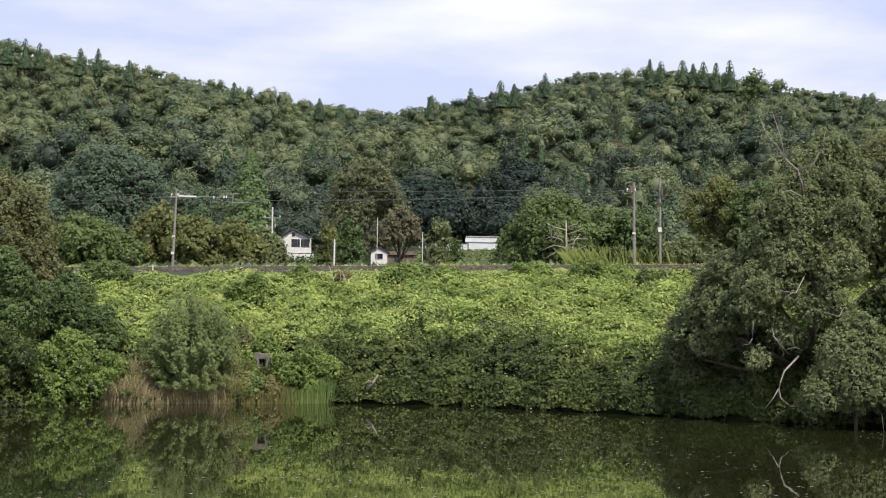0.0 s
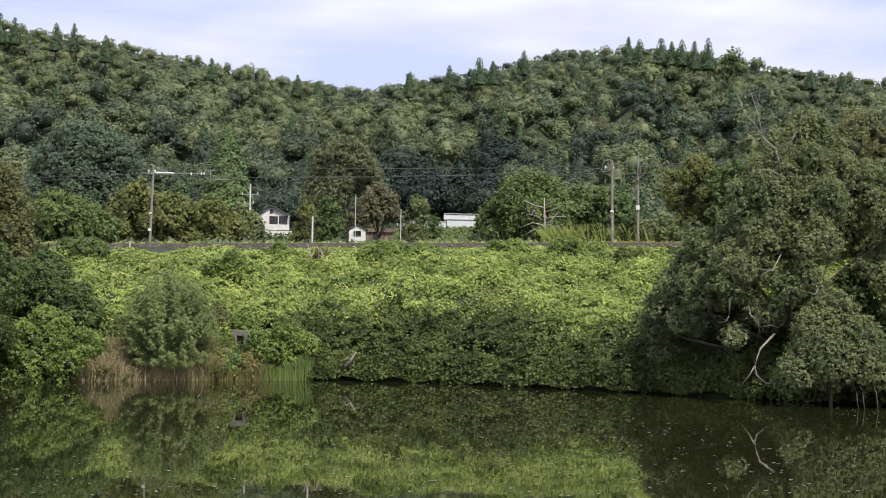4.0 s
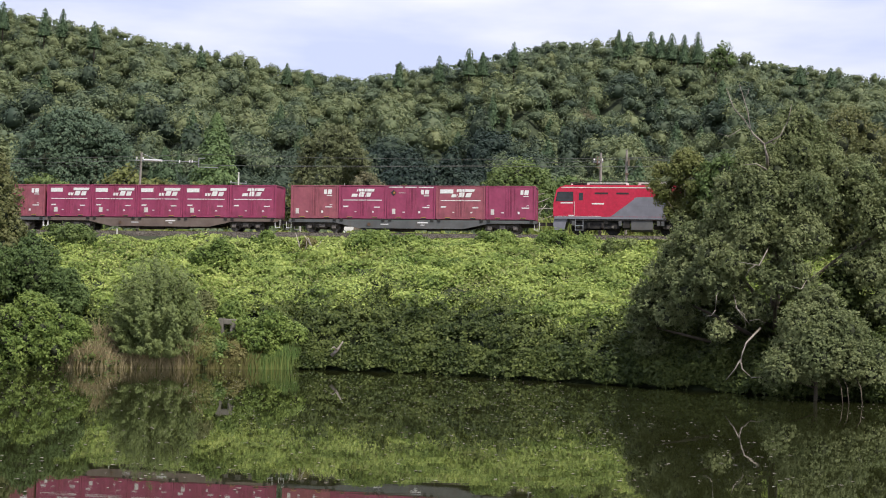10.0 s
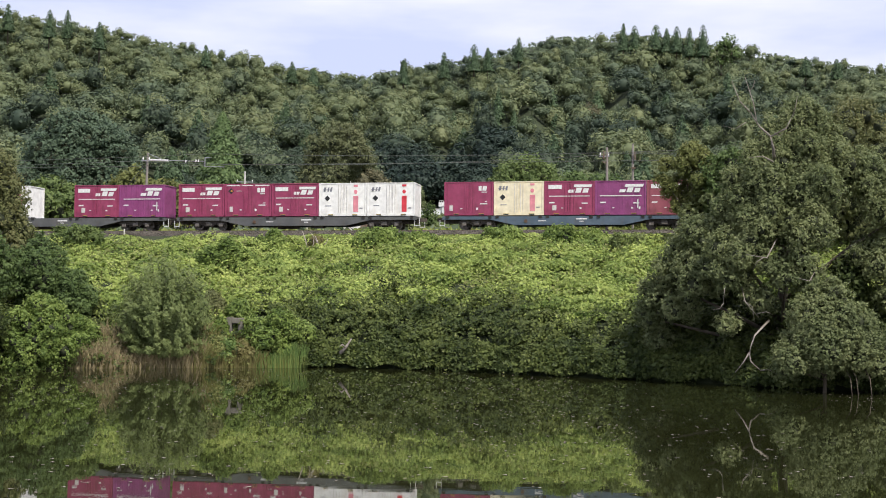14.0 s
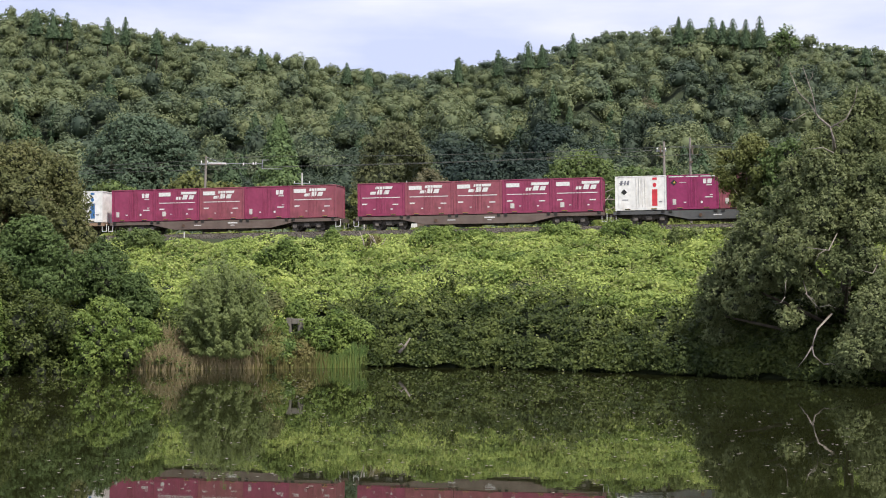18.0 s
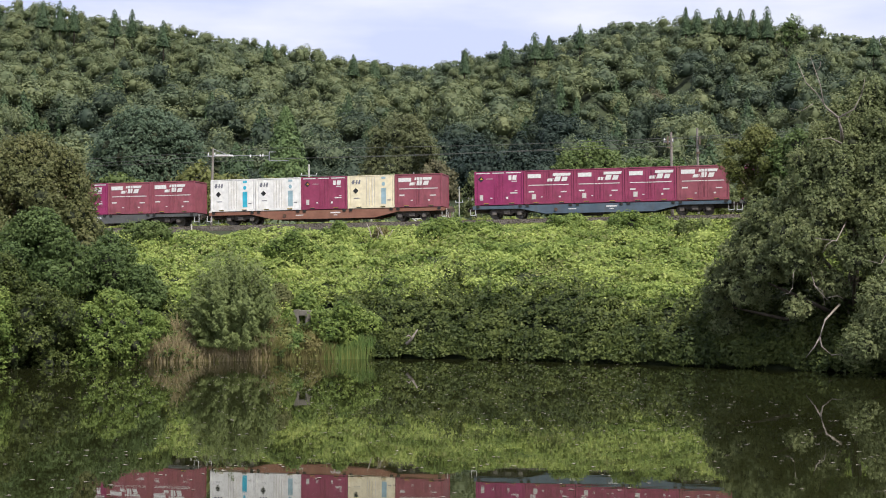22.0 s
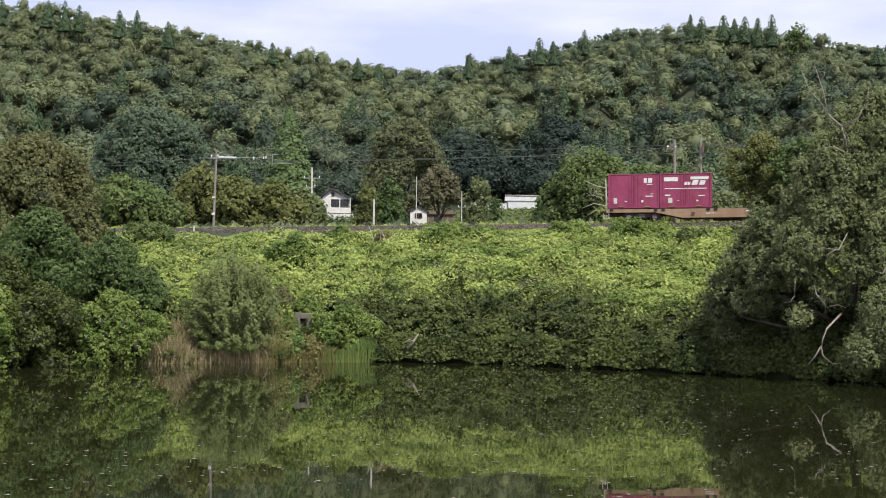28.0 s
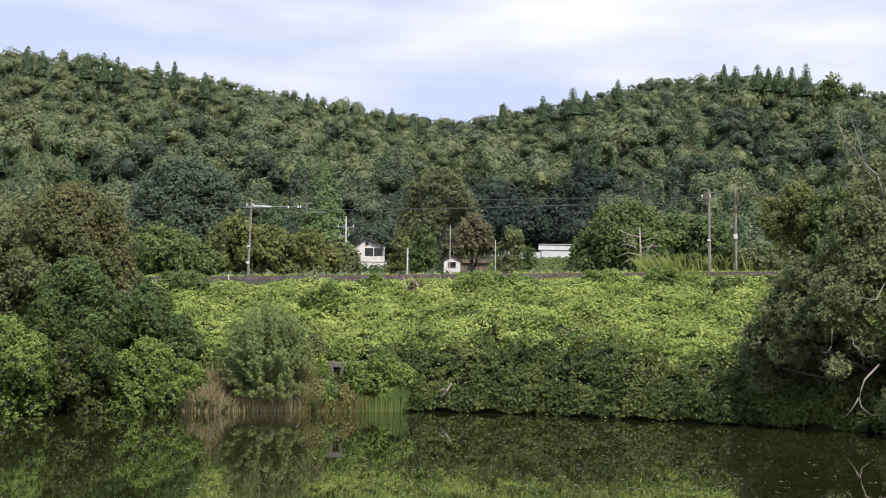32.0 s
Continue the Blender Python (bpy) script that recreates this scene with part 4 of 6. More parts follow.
dead_branch("dead_branch", [twig(63.0, 0.085, (17.4, -1.2), (16.8, -1.65), (16.56, -2.42)), twig(62.9, 0.06, (16.58, -2.38), (16.35, -2.8), (15.97, -3.3)), twig(62.9, 0.07, (16.56, -2.4), (16.65, -2.8), (17.08, -3.18)), twig(62.8, 0.045, (17.04, -3.16), (17.4, -3.12), (17.8, -3.32)), twig(62.8, 0.03, (16.7, -1.9), (16.62, -2.2), (16.6, -2.75))], "bleached forked dead branch hanging over the water", sunk=True)
dead_branch("dead_branch", [twig(65.2, 0.13, (17.6, 5.9), (17.56, 6.5), (17.42, 7.1)), twig(65.0, 0.085, (17.44, 7.05), (16.95, 7.5), (16.55, 8.15)), twig(64.9, 0.05, (16.58, 8.1), (16.1, 8.62), (15.76, 9.5)), twig(64.9, 0.05, (16.85, 7.62), (16.7, 8.5), (16.31, 9.7)), twig(64.9, 0.03, (16.55, 9.05), (16.7, 9.25), (16.74, 9.5)), twig(65.0, 0.06, (17.45, 7.05), (18.1, 7.4), (18.42, 8.05)), twig(64.9, 0.035, (18.4, 8.0), (18.5, 8.4), (18.56, 8.75)), twig(65.1, 0.055, (17.56, 5.95), (17.1, 6.2), (16.5, 6.14)), twig(65.0, 0.03, (17.6, 7.2), (17.85, 7.05), (18.0, 7.3)), twig(65.0, 0.025, (16.4, 7.7), (15.9, 7.4), (15.4, 7.55))], "bare dead branches rising from the tree top", sunk=True)
dead_branch("dead_branch", [twig(63.4, 0.05, (17.72, 2.5), (17.3, 1.75), (16.4, 1.9)), twig(63.4, 0.03, (17.2, 1.8), (16.9, 1.6), (16.7, 1.2))], "thin bare branch in the tree's shade", sunk=True)
dead_branch("dead_branch", [twig(63.8, 0.04, (15.9, 0.85), (15.5, 0.4), (15.45, -0.3)), twig(63.8, 0.028, (15.46, -0.25), (15.3, -0.5), (15.0, -0.55))], "thin bare crooked branch above the water", sunk=True)
dead_branch("dead_branch", [twig(63.8, 0.035, (16.2, 0.4), (16.4, -0.2), (17.0, -0.9)), twig(63.8, 0.025, (16.3, -0.1), (16.7, -0.4), (16.8, -1.1)), twig(63.8, 0.025, (16.9, -0.7), (17.3, -0.6), (17.6, -0.75))], "tangle of thin bare twigs above the water", sunk=True)
dead_branch("dead_branch", [twig(63.6, 0.04, (19.4, 1.2), (19.1, 0.75), (18.6, 0.9)), twig(63.6, 0.025, (19.2, 0.85), (19.3, 0.4), (19.1, 0.1))], "short bare branch over the olive shrub", sunk=True)
dead_branch("dead_tree", [(at(7.32, 2.7, 107.5), at(7.3, 4.0, 107.5), at(7.27, 4.95, 107.5), 0.17)] + [(at(7.3, e, 107.5), at(7.3 + d * 0.5, e + 0.12, 107.2), at(7.3 + d, e + g, 107), 0.075) for e, d, g in ((4.5, -1.0, 0.35), (4.3, 0.75, 0.3), (4.0, 0.95, 0.1), (3.7, -1.1, -0.1), (3.5, 0.9, 0.3), (3.4, -0.9, -0.15), (3.8, 0.6, 0.5), (4.6, 0.5, 0.2))], "bare bleached dead tree beside the track", wood="pale_wood")
for k in range(7):
    a0, e0 = rng.uniform(-1, 1), rng.uniform(3.2, 4.7)
    dead_branch("dead_twigs", [(at(7.3 + 0.25 * a0, e0, 107.2), at(7.3 + 0.8 * a0, e0 + rng.uniform(-0.15, 0.3), 107.0), at(7.3 + 1.35 * a0, e0 + rng.uniform(-0.3, 0.2), 106.8), 0.035), (at(7.3 + 0.7 * a0, e0 + 0.05, 107.0), at(7.3 + 0.9 * a0, e0 + 0.25, 106.9), at(7.3 + 1.0 * a0, e0 + 0.5, 106.8), 0.02)], "bleached bare twigs of the dead tree", wood="pale_wood")
dead_branch("driftwood", [(at(-1.6, -2.75, 75.6), at(-1.35, -2.5, 75.5), at(-1.1, -2.1, 75.4), 0.16), (at(-1.35, -2.5, 75.5), at(-1.5, -2.35, 75.3), at(-1.62, -2.45, 75.2), 0.08)], "weathered stump of driftwood in the bank shrubs")
dead_branch("dead_twigs", [twig(90.4, 0.075, (-3.13, 1.85), (-3.22, 2.3), (-3.38, 2.72)), twig(90.4, 0.065, (-2.62, 1.95), (-2.75, 2.3), (-3.0, 2.66)), twig(90.3, 0.065, (-2.6, 1.95), (-2.68, 2.25), (-2.82, 2.55)), twig(90.4, 0.055, (-2.95, 1.9), (-2.85, 2.2), (-2.9, 2.5)), twig(90.3, 0.055, (-2.5, 1.95), (-2.3, 2.2), (-2.2, 2.42)), twig(90.3, 0.03, (-2.9, 2.0), (-2.6, 2.1), (-2.4, 2.05))], "dry pale sticks and twigs at the edge of the ballast", wood="pale_wood")

# left side of the pond
big_tree("bank_tree", -18.0, 88, 6.35, 10.6, 76000, 0.14, "rust", "broad brownish green tree on the bank", 0.6, 90, 0.1, 0.18, "", 8, 0.26, dome=True)
big_tree("bank_tree", -21.3, 86, 5.0, 8.0, 30000, 0.14, "olive", "olive green tree on the bank", 0.5, 30, 0.05, 0.3, "", 5, 0.2)
big_tree("bank_tree", -17.6, 77, 3.3, 4.6, 34000, 0.135, "deep", "deep green leafy tree by the pond", 0.55, 24, 0.05, 0.34, "", 5, 0.14)
for az, r, up, w, mat, words in ((-14.6, 80, 2.05, 5.0, "deep", "dark leafy shrub on the bank"), (-13.3, 79, 0.7, 3.0, "deep", "dark leafy shrub on the bank"), (-14.7, 74.2, -0.45, 5.8, "mound", "rounded mound of bright vine leaves by the water"), (-13.0, 75.6, -1.3, 2.6, "mound", "rounded mound of bright vine leaves by the water"), (-17.6, 73.4, 0.0, 6.5, "kudzu_dark", "dark green shrub at the water's edge"), (-20.6, 72.2, 0.5, 7.0, "mound", "rounded mound of bright vine leaves by the water"), (-19.0, 74.0, 1.2, 4.5, "kudzu_dark", "dark green shrub at the water's edge"), (-22.5, 72, 1.5, 5.5, "kudzu_dark", "dark green shrub at the water's edge")):
    big_tree("bank_shrub", az, r, up, w, 26000, 0.12, mat, words, 0.5, 60, 0.0, 0.22, "shrubs round the pond", 3, 0.06)


def willow_bush(m, wide, tall, shoots, leaves):
    """Many thin shoots that fan out from one stool, with narrow leaves along them."""
    top = thing("willow_bush", m, "feathery grey-green willow bush among the reeds", "bush")
    a, lean = rng.uniform(0, math.tau, shoots), rng.uniform(0, 1, shoots) ** 0.5
    rise = np.where(rng.uniform(0, 1, shoots) < 0.45, rng.uniform(0.12, 0.6, shoots), np.sqrt(np.clip(1 - 0.8 * lean ** 2.2, 0.05, 1))) * rng.uniform(0.78, 1.05, shoots)
    tip = np.stack([np.cos(a) * lean * wide / 2, np.sin(a) * lean * wide / 2, tall * rise], 1)
    foot = rng.normal(0, 0.35, (shoots, 3)) * (1, 1, 0)
    for i in range(24):
        part("stem", tube([foot[i], foot[i] * 0.6 + tip[i] * 0.4 + (0, 0, 0.5), tip[i]], [0.05, 0.03, 0.008], 5), M["bark"], top)
    which = rng.integers(shoots, size=leaves)
    t = rng.uniform(0.12, 1.0, leaves)[:, None] ** 0.8
    p = foot[which] * (1 - t) + tip[which] * t + (0, 0, 0.9) * t * (1 - t) + rng.normal(0, 1, (leaves, 3)) * (0.16 - 0.1 * t)
    p[:, 2] = np.maximum(p[:, 2], 0.05)
    shoot = unit(tip - foot)[which]
    side = rng.normal(0, 0.5, (leaves, 3))
    v, f = leaf_arrays(p, unit(p - (0, 0, tall * 0.3)) + (0, -0.3, 0.4), 0.075, 0.45, 2.6, shoot + side)
    sheet("crown", v, f, M["willow"], top)


x, y = polar(-9.4, 75.8)
willow_bush(pose(x, y, 0.1), 6.0, 6.6, 700, 66000)
for az, r, up, w, mat in ((-6.7, 87.0, 2.1, 4.0, "mound"), (5.7, 90.6, 2.8, 3.4, "mound"), (8.8, 89.6, 2.72, 5.0, "mound"), (-7.3, 79.4, -0.4, 1.6, "rust"), (-6.95, 77.3, -1.5, 0.9, "mound"), (-6.1, 78.6, -0.65, 1.5, "mound"), (-4.4, 76.9, -1.0, 3.9, "mound"), (-7.3, 76.2, -2.3, 2.0, "olive_light"), (-6.5, 75.9, -2.5, 1.8, "reed_green"), (-5.9, 75.8, -2.55, 1.5, "weed_red"), (0.1, 91.5, 2.68, 5.0, "mound"), (1.8, 91.0, 2.5, 3.0, "mound"), (-13.1, 94.6, 2.6, 3.4, "fresh"), (11.4, 88.0, 2.4, 3.0, "willow"), (-4.6, 92, 2.5, 2.4, "mound"), (-2.6, 91.2, 2.25, 1.5, "weed_red")):
    big_tree("vine_mound", az, r, up, w, 12000, 0.145, mat, "shrub smothered in green climbing vines", 0.5, 26, -0.1, 0.27, "mounds on the embankment", 2, 0.05)

# reeds at the water's edge
def reeds(name, az0, az1, count, tall, material, label, width=0.035, stray=0.24):
    az = rng.uniform(az0, az1, count)
    x = np.tan(np.radians(az)) * 74.5
    y = shore(x) + rng.uniform(-1.0, 1.0, count)
    z = np.maximum(height(x, y), -0.15)
    h = tall * rng.uniform(0.4, 1.1, count) * (0.8 + 0.3 * np.sin(x * 1.7) * np.sin(x * 0.6 + 1))
    lean = rng.normal(0, stray, (count, 2)) * h[:, None]
    base = np.stack([x, y, z], 1)
    mid = base + np.column_stack([lean * 0.35, h * 0.6])
    tip = base + np.column_stack([lean, h])
    side = np.stack([np.full(count, width), rng.uniform(-0.02, 0.02, count), np.zeros(count)], 1)
    v = np.stack([base - side, base + side, mid + side * 0.8, mid - side * 0.8, tip + side * 0.15, tip - side * 0.15], 1).reshape(-1, 3)
    k = np.arange(count)[:, None] * 6
    f = np.concatenate([k + (0, 1, 2, 3), k + (3, 2, 4, 5)])
    return tagged(sheet(name, v, f, M[material]), label, "reeds", kind="stuff")


reeds("dry_reeds", -13.6, -7.6, 5200, 1.7, "reed_dry", "dry straw-coloured reeds along the water's edge", 0.022)
reeds("brown_weeds", -13.4, -7.4, 1800, 1.0, "weed_red", "reddish brown weeds among the dry reeds", 0.03)
reeds("green_reeds", -5.4, -3.1, 2600, 1.45, "reed_green", "upright green reeds standing in the water", 0.02, 0.1)
reeds("reddish_weeds", -8.0, -4.9, 3000, 1.45, "weed_red", "reddish brown weeds beside the reeds", 0.035)

def tall_grass(az0, az1, r, count, tall):
    """Blades of long grass in tufts beside the poles."""
    az, q = rng.uniform(az0, az1, count), r + rng.normal(0, 0.7, count)
    x, y = q * np.sin(np.radians(az)), q * np.cos(np.radians(az))
    z = height(x, y)
    h = tall * rng.uniform(0.5, 1.15, count) * (0.75 + 0.35 * np.sin(az * 9))
    lean = rng.normal(0, 0.3, (count, 2)) * h[:, None]
    base = np.stack([x, y, z], 1)
    tip = base + np.column_stack([lean, h])
    side = np.array((0.035, 0, 0))
    v = np.stack([base - side, base + side, (base + tip) / 2 + (0.03, 0, 0.12 * tall), tip], 1).reshape(-1, 3)
    return tagged(sheet("tall_grass", v, np.arange(count)[:, None] * 4 + (0, 1, 2, 3), M["grass"]), "tufts of long pale grass beside the poles", "grass", kind="stuff")


tall_grass(7.7, 12.6, 103.0, 4200, 2.2)

# floating flecks
n = 2800
x, y = rng.uniform(-26, 24, n), rng.uniform(22, 74, n)
ok = (y < shore(x) - 1) & (np.array([noise.noise((a * 0.09, b * 0.06, 5.0)) for a, b in zip(x, y)]) + 0.12 + np.where(x < -4, 0.15, 0) > rng.uniform(-0.3, 0.45, n))
v, f = leaf_arrays(np.stack([x[ok], y[ok], np.full(ok.sum(), 0.012)], 1), np.tile((0, 0, 1.0), (ok.sum(), 1)), 0.085, 0.06)
v[:, 2] = 0.012
tagged(sheet("floating_leaves", v, f, M["dead_wood"]), "pale flecks of fallen leaves floating on the pond", "leaves", kind="stuff")

# ---- buildings and poles ----
def portal():
    x, y = polar(-6.35, 77.5)
    top = thing("culvert_portal", pose(x, y, ground_z(x, y) - 0.75, 0, 0, -8), "small grey concrete culvert portal half buried in vines", "portal")
    part("wing_wall", prism([(-0.7, 0), (-0.12, 0), (-0.12, 2.0), (-0.4, 2.0), (-0.62, 1.5)], 0, 1.6), M["concrete"], top)
    part("wall", boxes((0.3, 0.6, 0, 1.6, 0, 1.9)), M["concrete"], top)
    part("lintel", boxes((-0.12, 0.6, 0.05, 1.7, 1.62, 1.95), bevel=0.04), M["concrete"], top)
    # black colour paints the darkness inside the culvert
    part("back_wall", boxes((-0.12, 0.3, 1.3, 1.5, 0, 1.62)), M["black_paint"], top, "back wall coloured black as the shade inside the opening")
    part("sill", boxes((-0.12, 0.3, 0.05, 1.3, 0, 1.0)), M["concrete"], top)


portal()


def window(parent, x0, x1, z0, z1, y, frame_material="pale_paint", bars=1):
    w = part("window", boxes((x0, x1, y, y + 0.06, z0, z1)), M["dark_glass"], parent, "dark glass window")
    f = 0.07
    part("frame", boxes((x0 - f, x0, y - 0.05, y + 0.06, z0 - f, z1 + f), (x1, x1 + f, y - 0.05, y + 0.06, z0 - f, z1 + f), (x0, x1, y - 0.05, y + 0.06, z1, z1 + f), (x0, x1, y - 0.05, y + 0.06, z0 - f, z0)), M[frame_material], w)
    for i in range(bars):
        c = x0 + (x1 - x0) * (i + 1) / (bars + 1)
        part("mullion", boxes((c - 0.03, c + 0.03, y - 0.03, y, z0, z1)), M[frame_material], w)
    return w


def house():
    x, y = polar(-4.9, 300)
    z = 4.5 + 300 * math.tan(radians(3.1))
    top = thing("house", pose(x, y, z, 0, 0, 6), "white two-storey house with a dark tiled gable roof", "house")
    part("wall", boxes((-3.3, 3.3, 0, 8, -8, 4.6)), M["plaster"], top, "white plastered wall")
    part("gable", prism([(-3.3, 4.6), (3.3, 4.6), (-1.0, 6.5)], 0.0, 8), M["plaster"], top)
    part("roof", prism([(-1.0, 6.95), (4.1, 4.55), (4.1, 4.25), (-1.0, 6.6)], -0.7, 8.6), M["roof_tile"], top, "dark tiled roof")
    part("roof", prism([(-1.0, 6.95), (-1.0, 6.6), (-4.1, 4.25), (-4.1, 4.55)], -0.7, 8.6), M["roof_tile"], top, "dark tiled roof")
    part("balcony", boxes((-3.3, 3.6, -1.3, -1.15, 1.2, 2.3), (-3.3, 3.6, -1.3, 0, 1.0, 1.2)), M["plaster"], top, "white balcony wall")
    part("post", boxes((0.9, 1.1, -1.3, -1.1, 2.3, 4.5)), M["plaster"], top)
    part("post", boxes((3.35, 3.55, -1.3, -1.1, 2.3, 4.5)), M["plaster"], top)
    # wide dark pane added in place of the balcony recess's shade
    window(top, -1.0, 3.1, 2.35, 4.25, -0.07, "timber", 2)
    part("post", boxes((-1.3, -1.1, -1.3, -1.1, 2.3, 4.5)), M["plaster"], top)
    part("balcony_rail", boxes((-1.1, 3.4, -1.28, -1.22, 2.55, 2.6)), M["timber"], top)
    part("cooling_unit", boxes((-2.9, -2.2, -0.45, -0.05, 2.35, 3.0), bevel=0.04), M["pale_paint"], top)
    window(top, -0.9, -0.3, 5.0, 5.8, -0.07, "timber", 0)
    part("base_wall", boxes((-3.5, 4.2, -1.5, -1.3, -7, 0.8)), M["plaster"], top)


house()


def shed():
    x, y = polar(-1.15, 230)
    z = 4.5 + 230 * math.tan(radians(2.85))
    top = thing("shed", pose(x, y, z, 0, 0, 2), "small white shed with a dark gable roof", "shed")
    part("wall", boxes((-1.5, 1.5, 0, 3, -4, 2.2)), M["plaster"], top)
    part("gable", prism([(-1.5, 2.2), (1.5, 2.2), (0, 2.95)], 0.0, 3), M["plaster"], top)
    part("roof", prism([(0, 3.25), (1.95, 2.25), (1.95, 2.05), (0, 3.05)], -0.3, 3.3), M["roof_tile"], top)
    part("roof", prism([(0, 3.25), (0, 3.05), (-1.95, 2.05), (-1.95, 2.25)], -0.3, 3.3), M["roof_tile"], top)
    window(top, -0.6, 0.6, 1.1, 1.9, -0.07, "timber", 1)
    x, y = polar(-0.5, 245)
    z = 4.5 + 245 * math.tan(radians(2.9))
    barn = thing("barn", pose(x, y, z, 0, 0, 4), "weathered timber barn with a low brown roof", "barn")
    part("wall", boxes((-2.5, 4, 0, 4, -4, 1.75)), M["timber"], barn)
    part("roof", prism([(-3, 1.7), (4.6, 1.7), (4.2, 2.4), (-2.6, 2.4)], -0.4, 4.4), M["timber"], barn)
    part("door", boxes((0.2, 1.6, -0.08, 0, -1.0, 1.6)), M["black_paint"], barn)


shed()


def greenhouse():
    x, y = polar(3.5, 316)
    z = ground_z(x, y)
    top = thing("greenhouse", pose(x, y, z, 0, 0, 4), "long low white greenhouse with a ribbed roof frame", "greenhouse")
    part("wall", boxes((-3.4, 4.2, 0, 6, -1.2, 2.0)), M["film"], top, "white plastic film wall")
    part("roof", prism([(-3.4, 1.95), (4.2, 1.95), (4.2, 2.1), (-3.4, 2.1)], -0.15, 6), M["galvanised"], top)
    for i in range(17):
        c = -4.0 + i * 0.51
        part("rib", boxes((c - 0.05, c + 0.05, -0.1, 0.0, 2.05, 3.4)), M["pale_paint"], top)
    part("ridge_beam", boxes((-4.1, 4.3, -0.12, 0.06, 3.4, 3.52)), M["pale_paint"], top)
    part("panel", boxes((-4.0, 4.2, 1.6, 1.65, 2.1, 3.2)), M["film"], top, "far side film behind the ribs")
    x, y = polar(2.05, 315)
    low = thing("garden_wall", pose(x, y, ground_z(x, y), 0, 0, 4), "low white wall beside the greenhouse", "wall")
    for i in range(5):
        part("panel", boxes((-4.6 + i * 1.8, -2.86 + i * 1.8, 0, 0.3, -1.0, 1.9)), M["film"], low)
    part("coping", boxes((-4.7, 4.4, -0.1, 0.4, 1.9, 2.05)), M["pale_paint"], low)


greenhouse()


def pole(name, m, tall, r, material, label, group, arms=()):
    top = thing(name, m, label, "pole", group)
    part("shaft", rod(bmesh.new(), (0, 0, -1.5), (0, 0, tall), r * 1.15, r * 0.85, 10), M[material], top)
    for z, x0, x1 in arms:
        part("crossarm", boxes((x0, x1, -0.05, 0.05, z - 0.05, z + 0.05)), M["galvanised"], top)
        for x in (x0 + 0.1, x1 - 0.1):
            part("insulator", rod(rod(bmesh.new(), (x, 0, z + 0.05), (x, 0, z + 0.14), 0.03), (x, 0, z + 0.14), (x, 0, z + 0.3), 0.07, 0.04), M["porcelain"], top)
    return top


p1 = pole("catenary_pole", track_pose(-41.0, 3.0) @ pose(0, 0, 0, 0, 2.0, 0), 6.55, 0.1, "pole_concrete", "grey concrete catenary pole with bracket and white insulator", "catenary poles", [(5.9, -0.5, 0.25)])
part("sign", boxes((-0.13, 0.13, -0.17, -0.16, 1.2, 1.4)), M["white_paint"], p1, "small white plate")
part("sign", boxes((-0.13, 0.13, -0.17, -0.16, 2.6, 2.72)), M["white_paint"], p1, "small white plate")
part("bracket", rod(bmesh.new(), (0.05, 0, 5.95), (5.8, -2.4, 5.72), 0.03), M["galvanised"], p1)
part("long_insulator", rod(bmesh.new(), (0.3, -0.1, 5.94), (2.1, -0.85, 5.86), 0.085), M["porcelain"], p1, "white insulator rod")
part("drop_arm", boxes((5.75, 5.81, -2.43, -2.37, 5.3, 6.05), (5.8, 7.4, -2.43, -2.37, 5.3, 5.35), (5.8, 6.3, -2.43, -2.37, 6.0, 6.05)), M["galvanised"], p1)
for x in (3.9, 4.9, 5.15):
    part("clamp", boxes((x - 0.04, x + 0.04, -0.42 * x - 0.04, -0.42 * x + 0.04, 5.68, 5.88)), M["porcelain"], p1)
part("strut", rod(bmesh.new(), (0, 0, 6.5), (1.6, -0.65, 5.92), 0.025), M["galvanised"], p1)
part("stay", rod(bmesh.new(), (-0.1, 0, 5.7), (-5.2, 2, 0.6), 0.02), M["cable"], p1)
part("stay", rod(bmesh.new(), (-0.1, 0, 5.4), (-4.6, 2, 0.6), 0.02), M["cable"], p1)
p2 = pole("catenary_pole", track_pose(-3.7, 3.0), 6.5, 0.11, "pole_concrete", "tall grey concrete pole beside the track", "catenary poles", [(5.8, -0.6, 0.2)])
part("fitting", boxes((-0.3, -0.18, -0.25, -0.13, 5.6, 6.2), (-0.3, 0.0, -0.2, -0.14, 5.3, 5.38)), M["timber"], p2)
part("sign", boxes((-0.13, 0.13, -0.19, -0.18, 2.5, 2.65)), M["white_paint"], p2, "small white plate")
p3 = pole("catenary_pole", track_pose(-1.8, 6.0), 7.1, 0.1, "pole_concrete", "tall grey concrete pole with a white plate", "catenary poles")
part("fitting", boxes((0.13, 0.24, -0.25, -0.13, 5.8, 6.4), (-0.1, 0.2, -0.2, -0.13, 5.1, 5.25)), M["timber"], p3)
part("sign", boxes((-0.14, 0.14, -0.19, -0.18, 2.9, 3.25)), M["white_paint"], p3, "white plate")
m4 = stand(-5.97, 170)
pole("utility_pole", m4, 4.5 + 170 * math.tan(radians(5.33)) - m4.translation.z, 0.12, "pale_paint", "pale utility pole with two crossarms near the house", "utility poles", [(8.4, -1.1, 1.1), (7.2, -0.8, 0.5)])
m5 = stand(-1.25, 195)
pole("utility_pole", m5, 4.5 + 195 * math.tan(radians(5.0)) - m5.translation.z, 0.06, "pale_paint", "thin pale utility pole in the valley", "utility poles")
m6 = stand(0.8, 190)
pole("utility_pole", m6, 4.5 + 190 * math.tan(radians(4.35)) - m6.translation.z, 0.07, "pale_paint", "thin pale utility pole in the valley", "utility poles", [(5.2, -0.6, 0.6)])
x, y = polar(-3.17, 101.5)
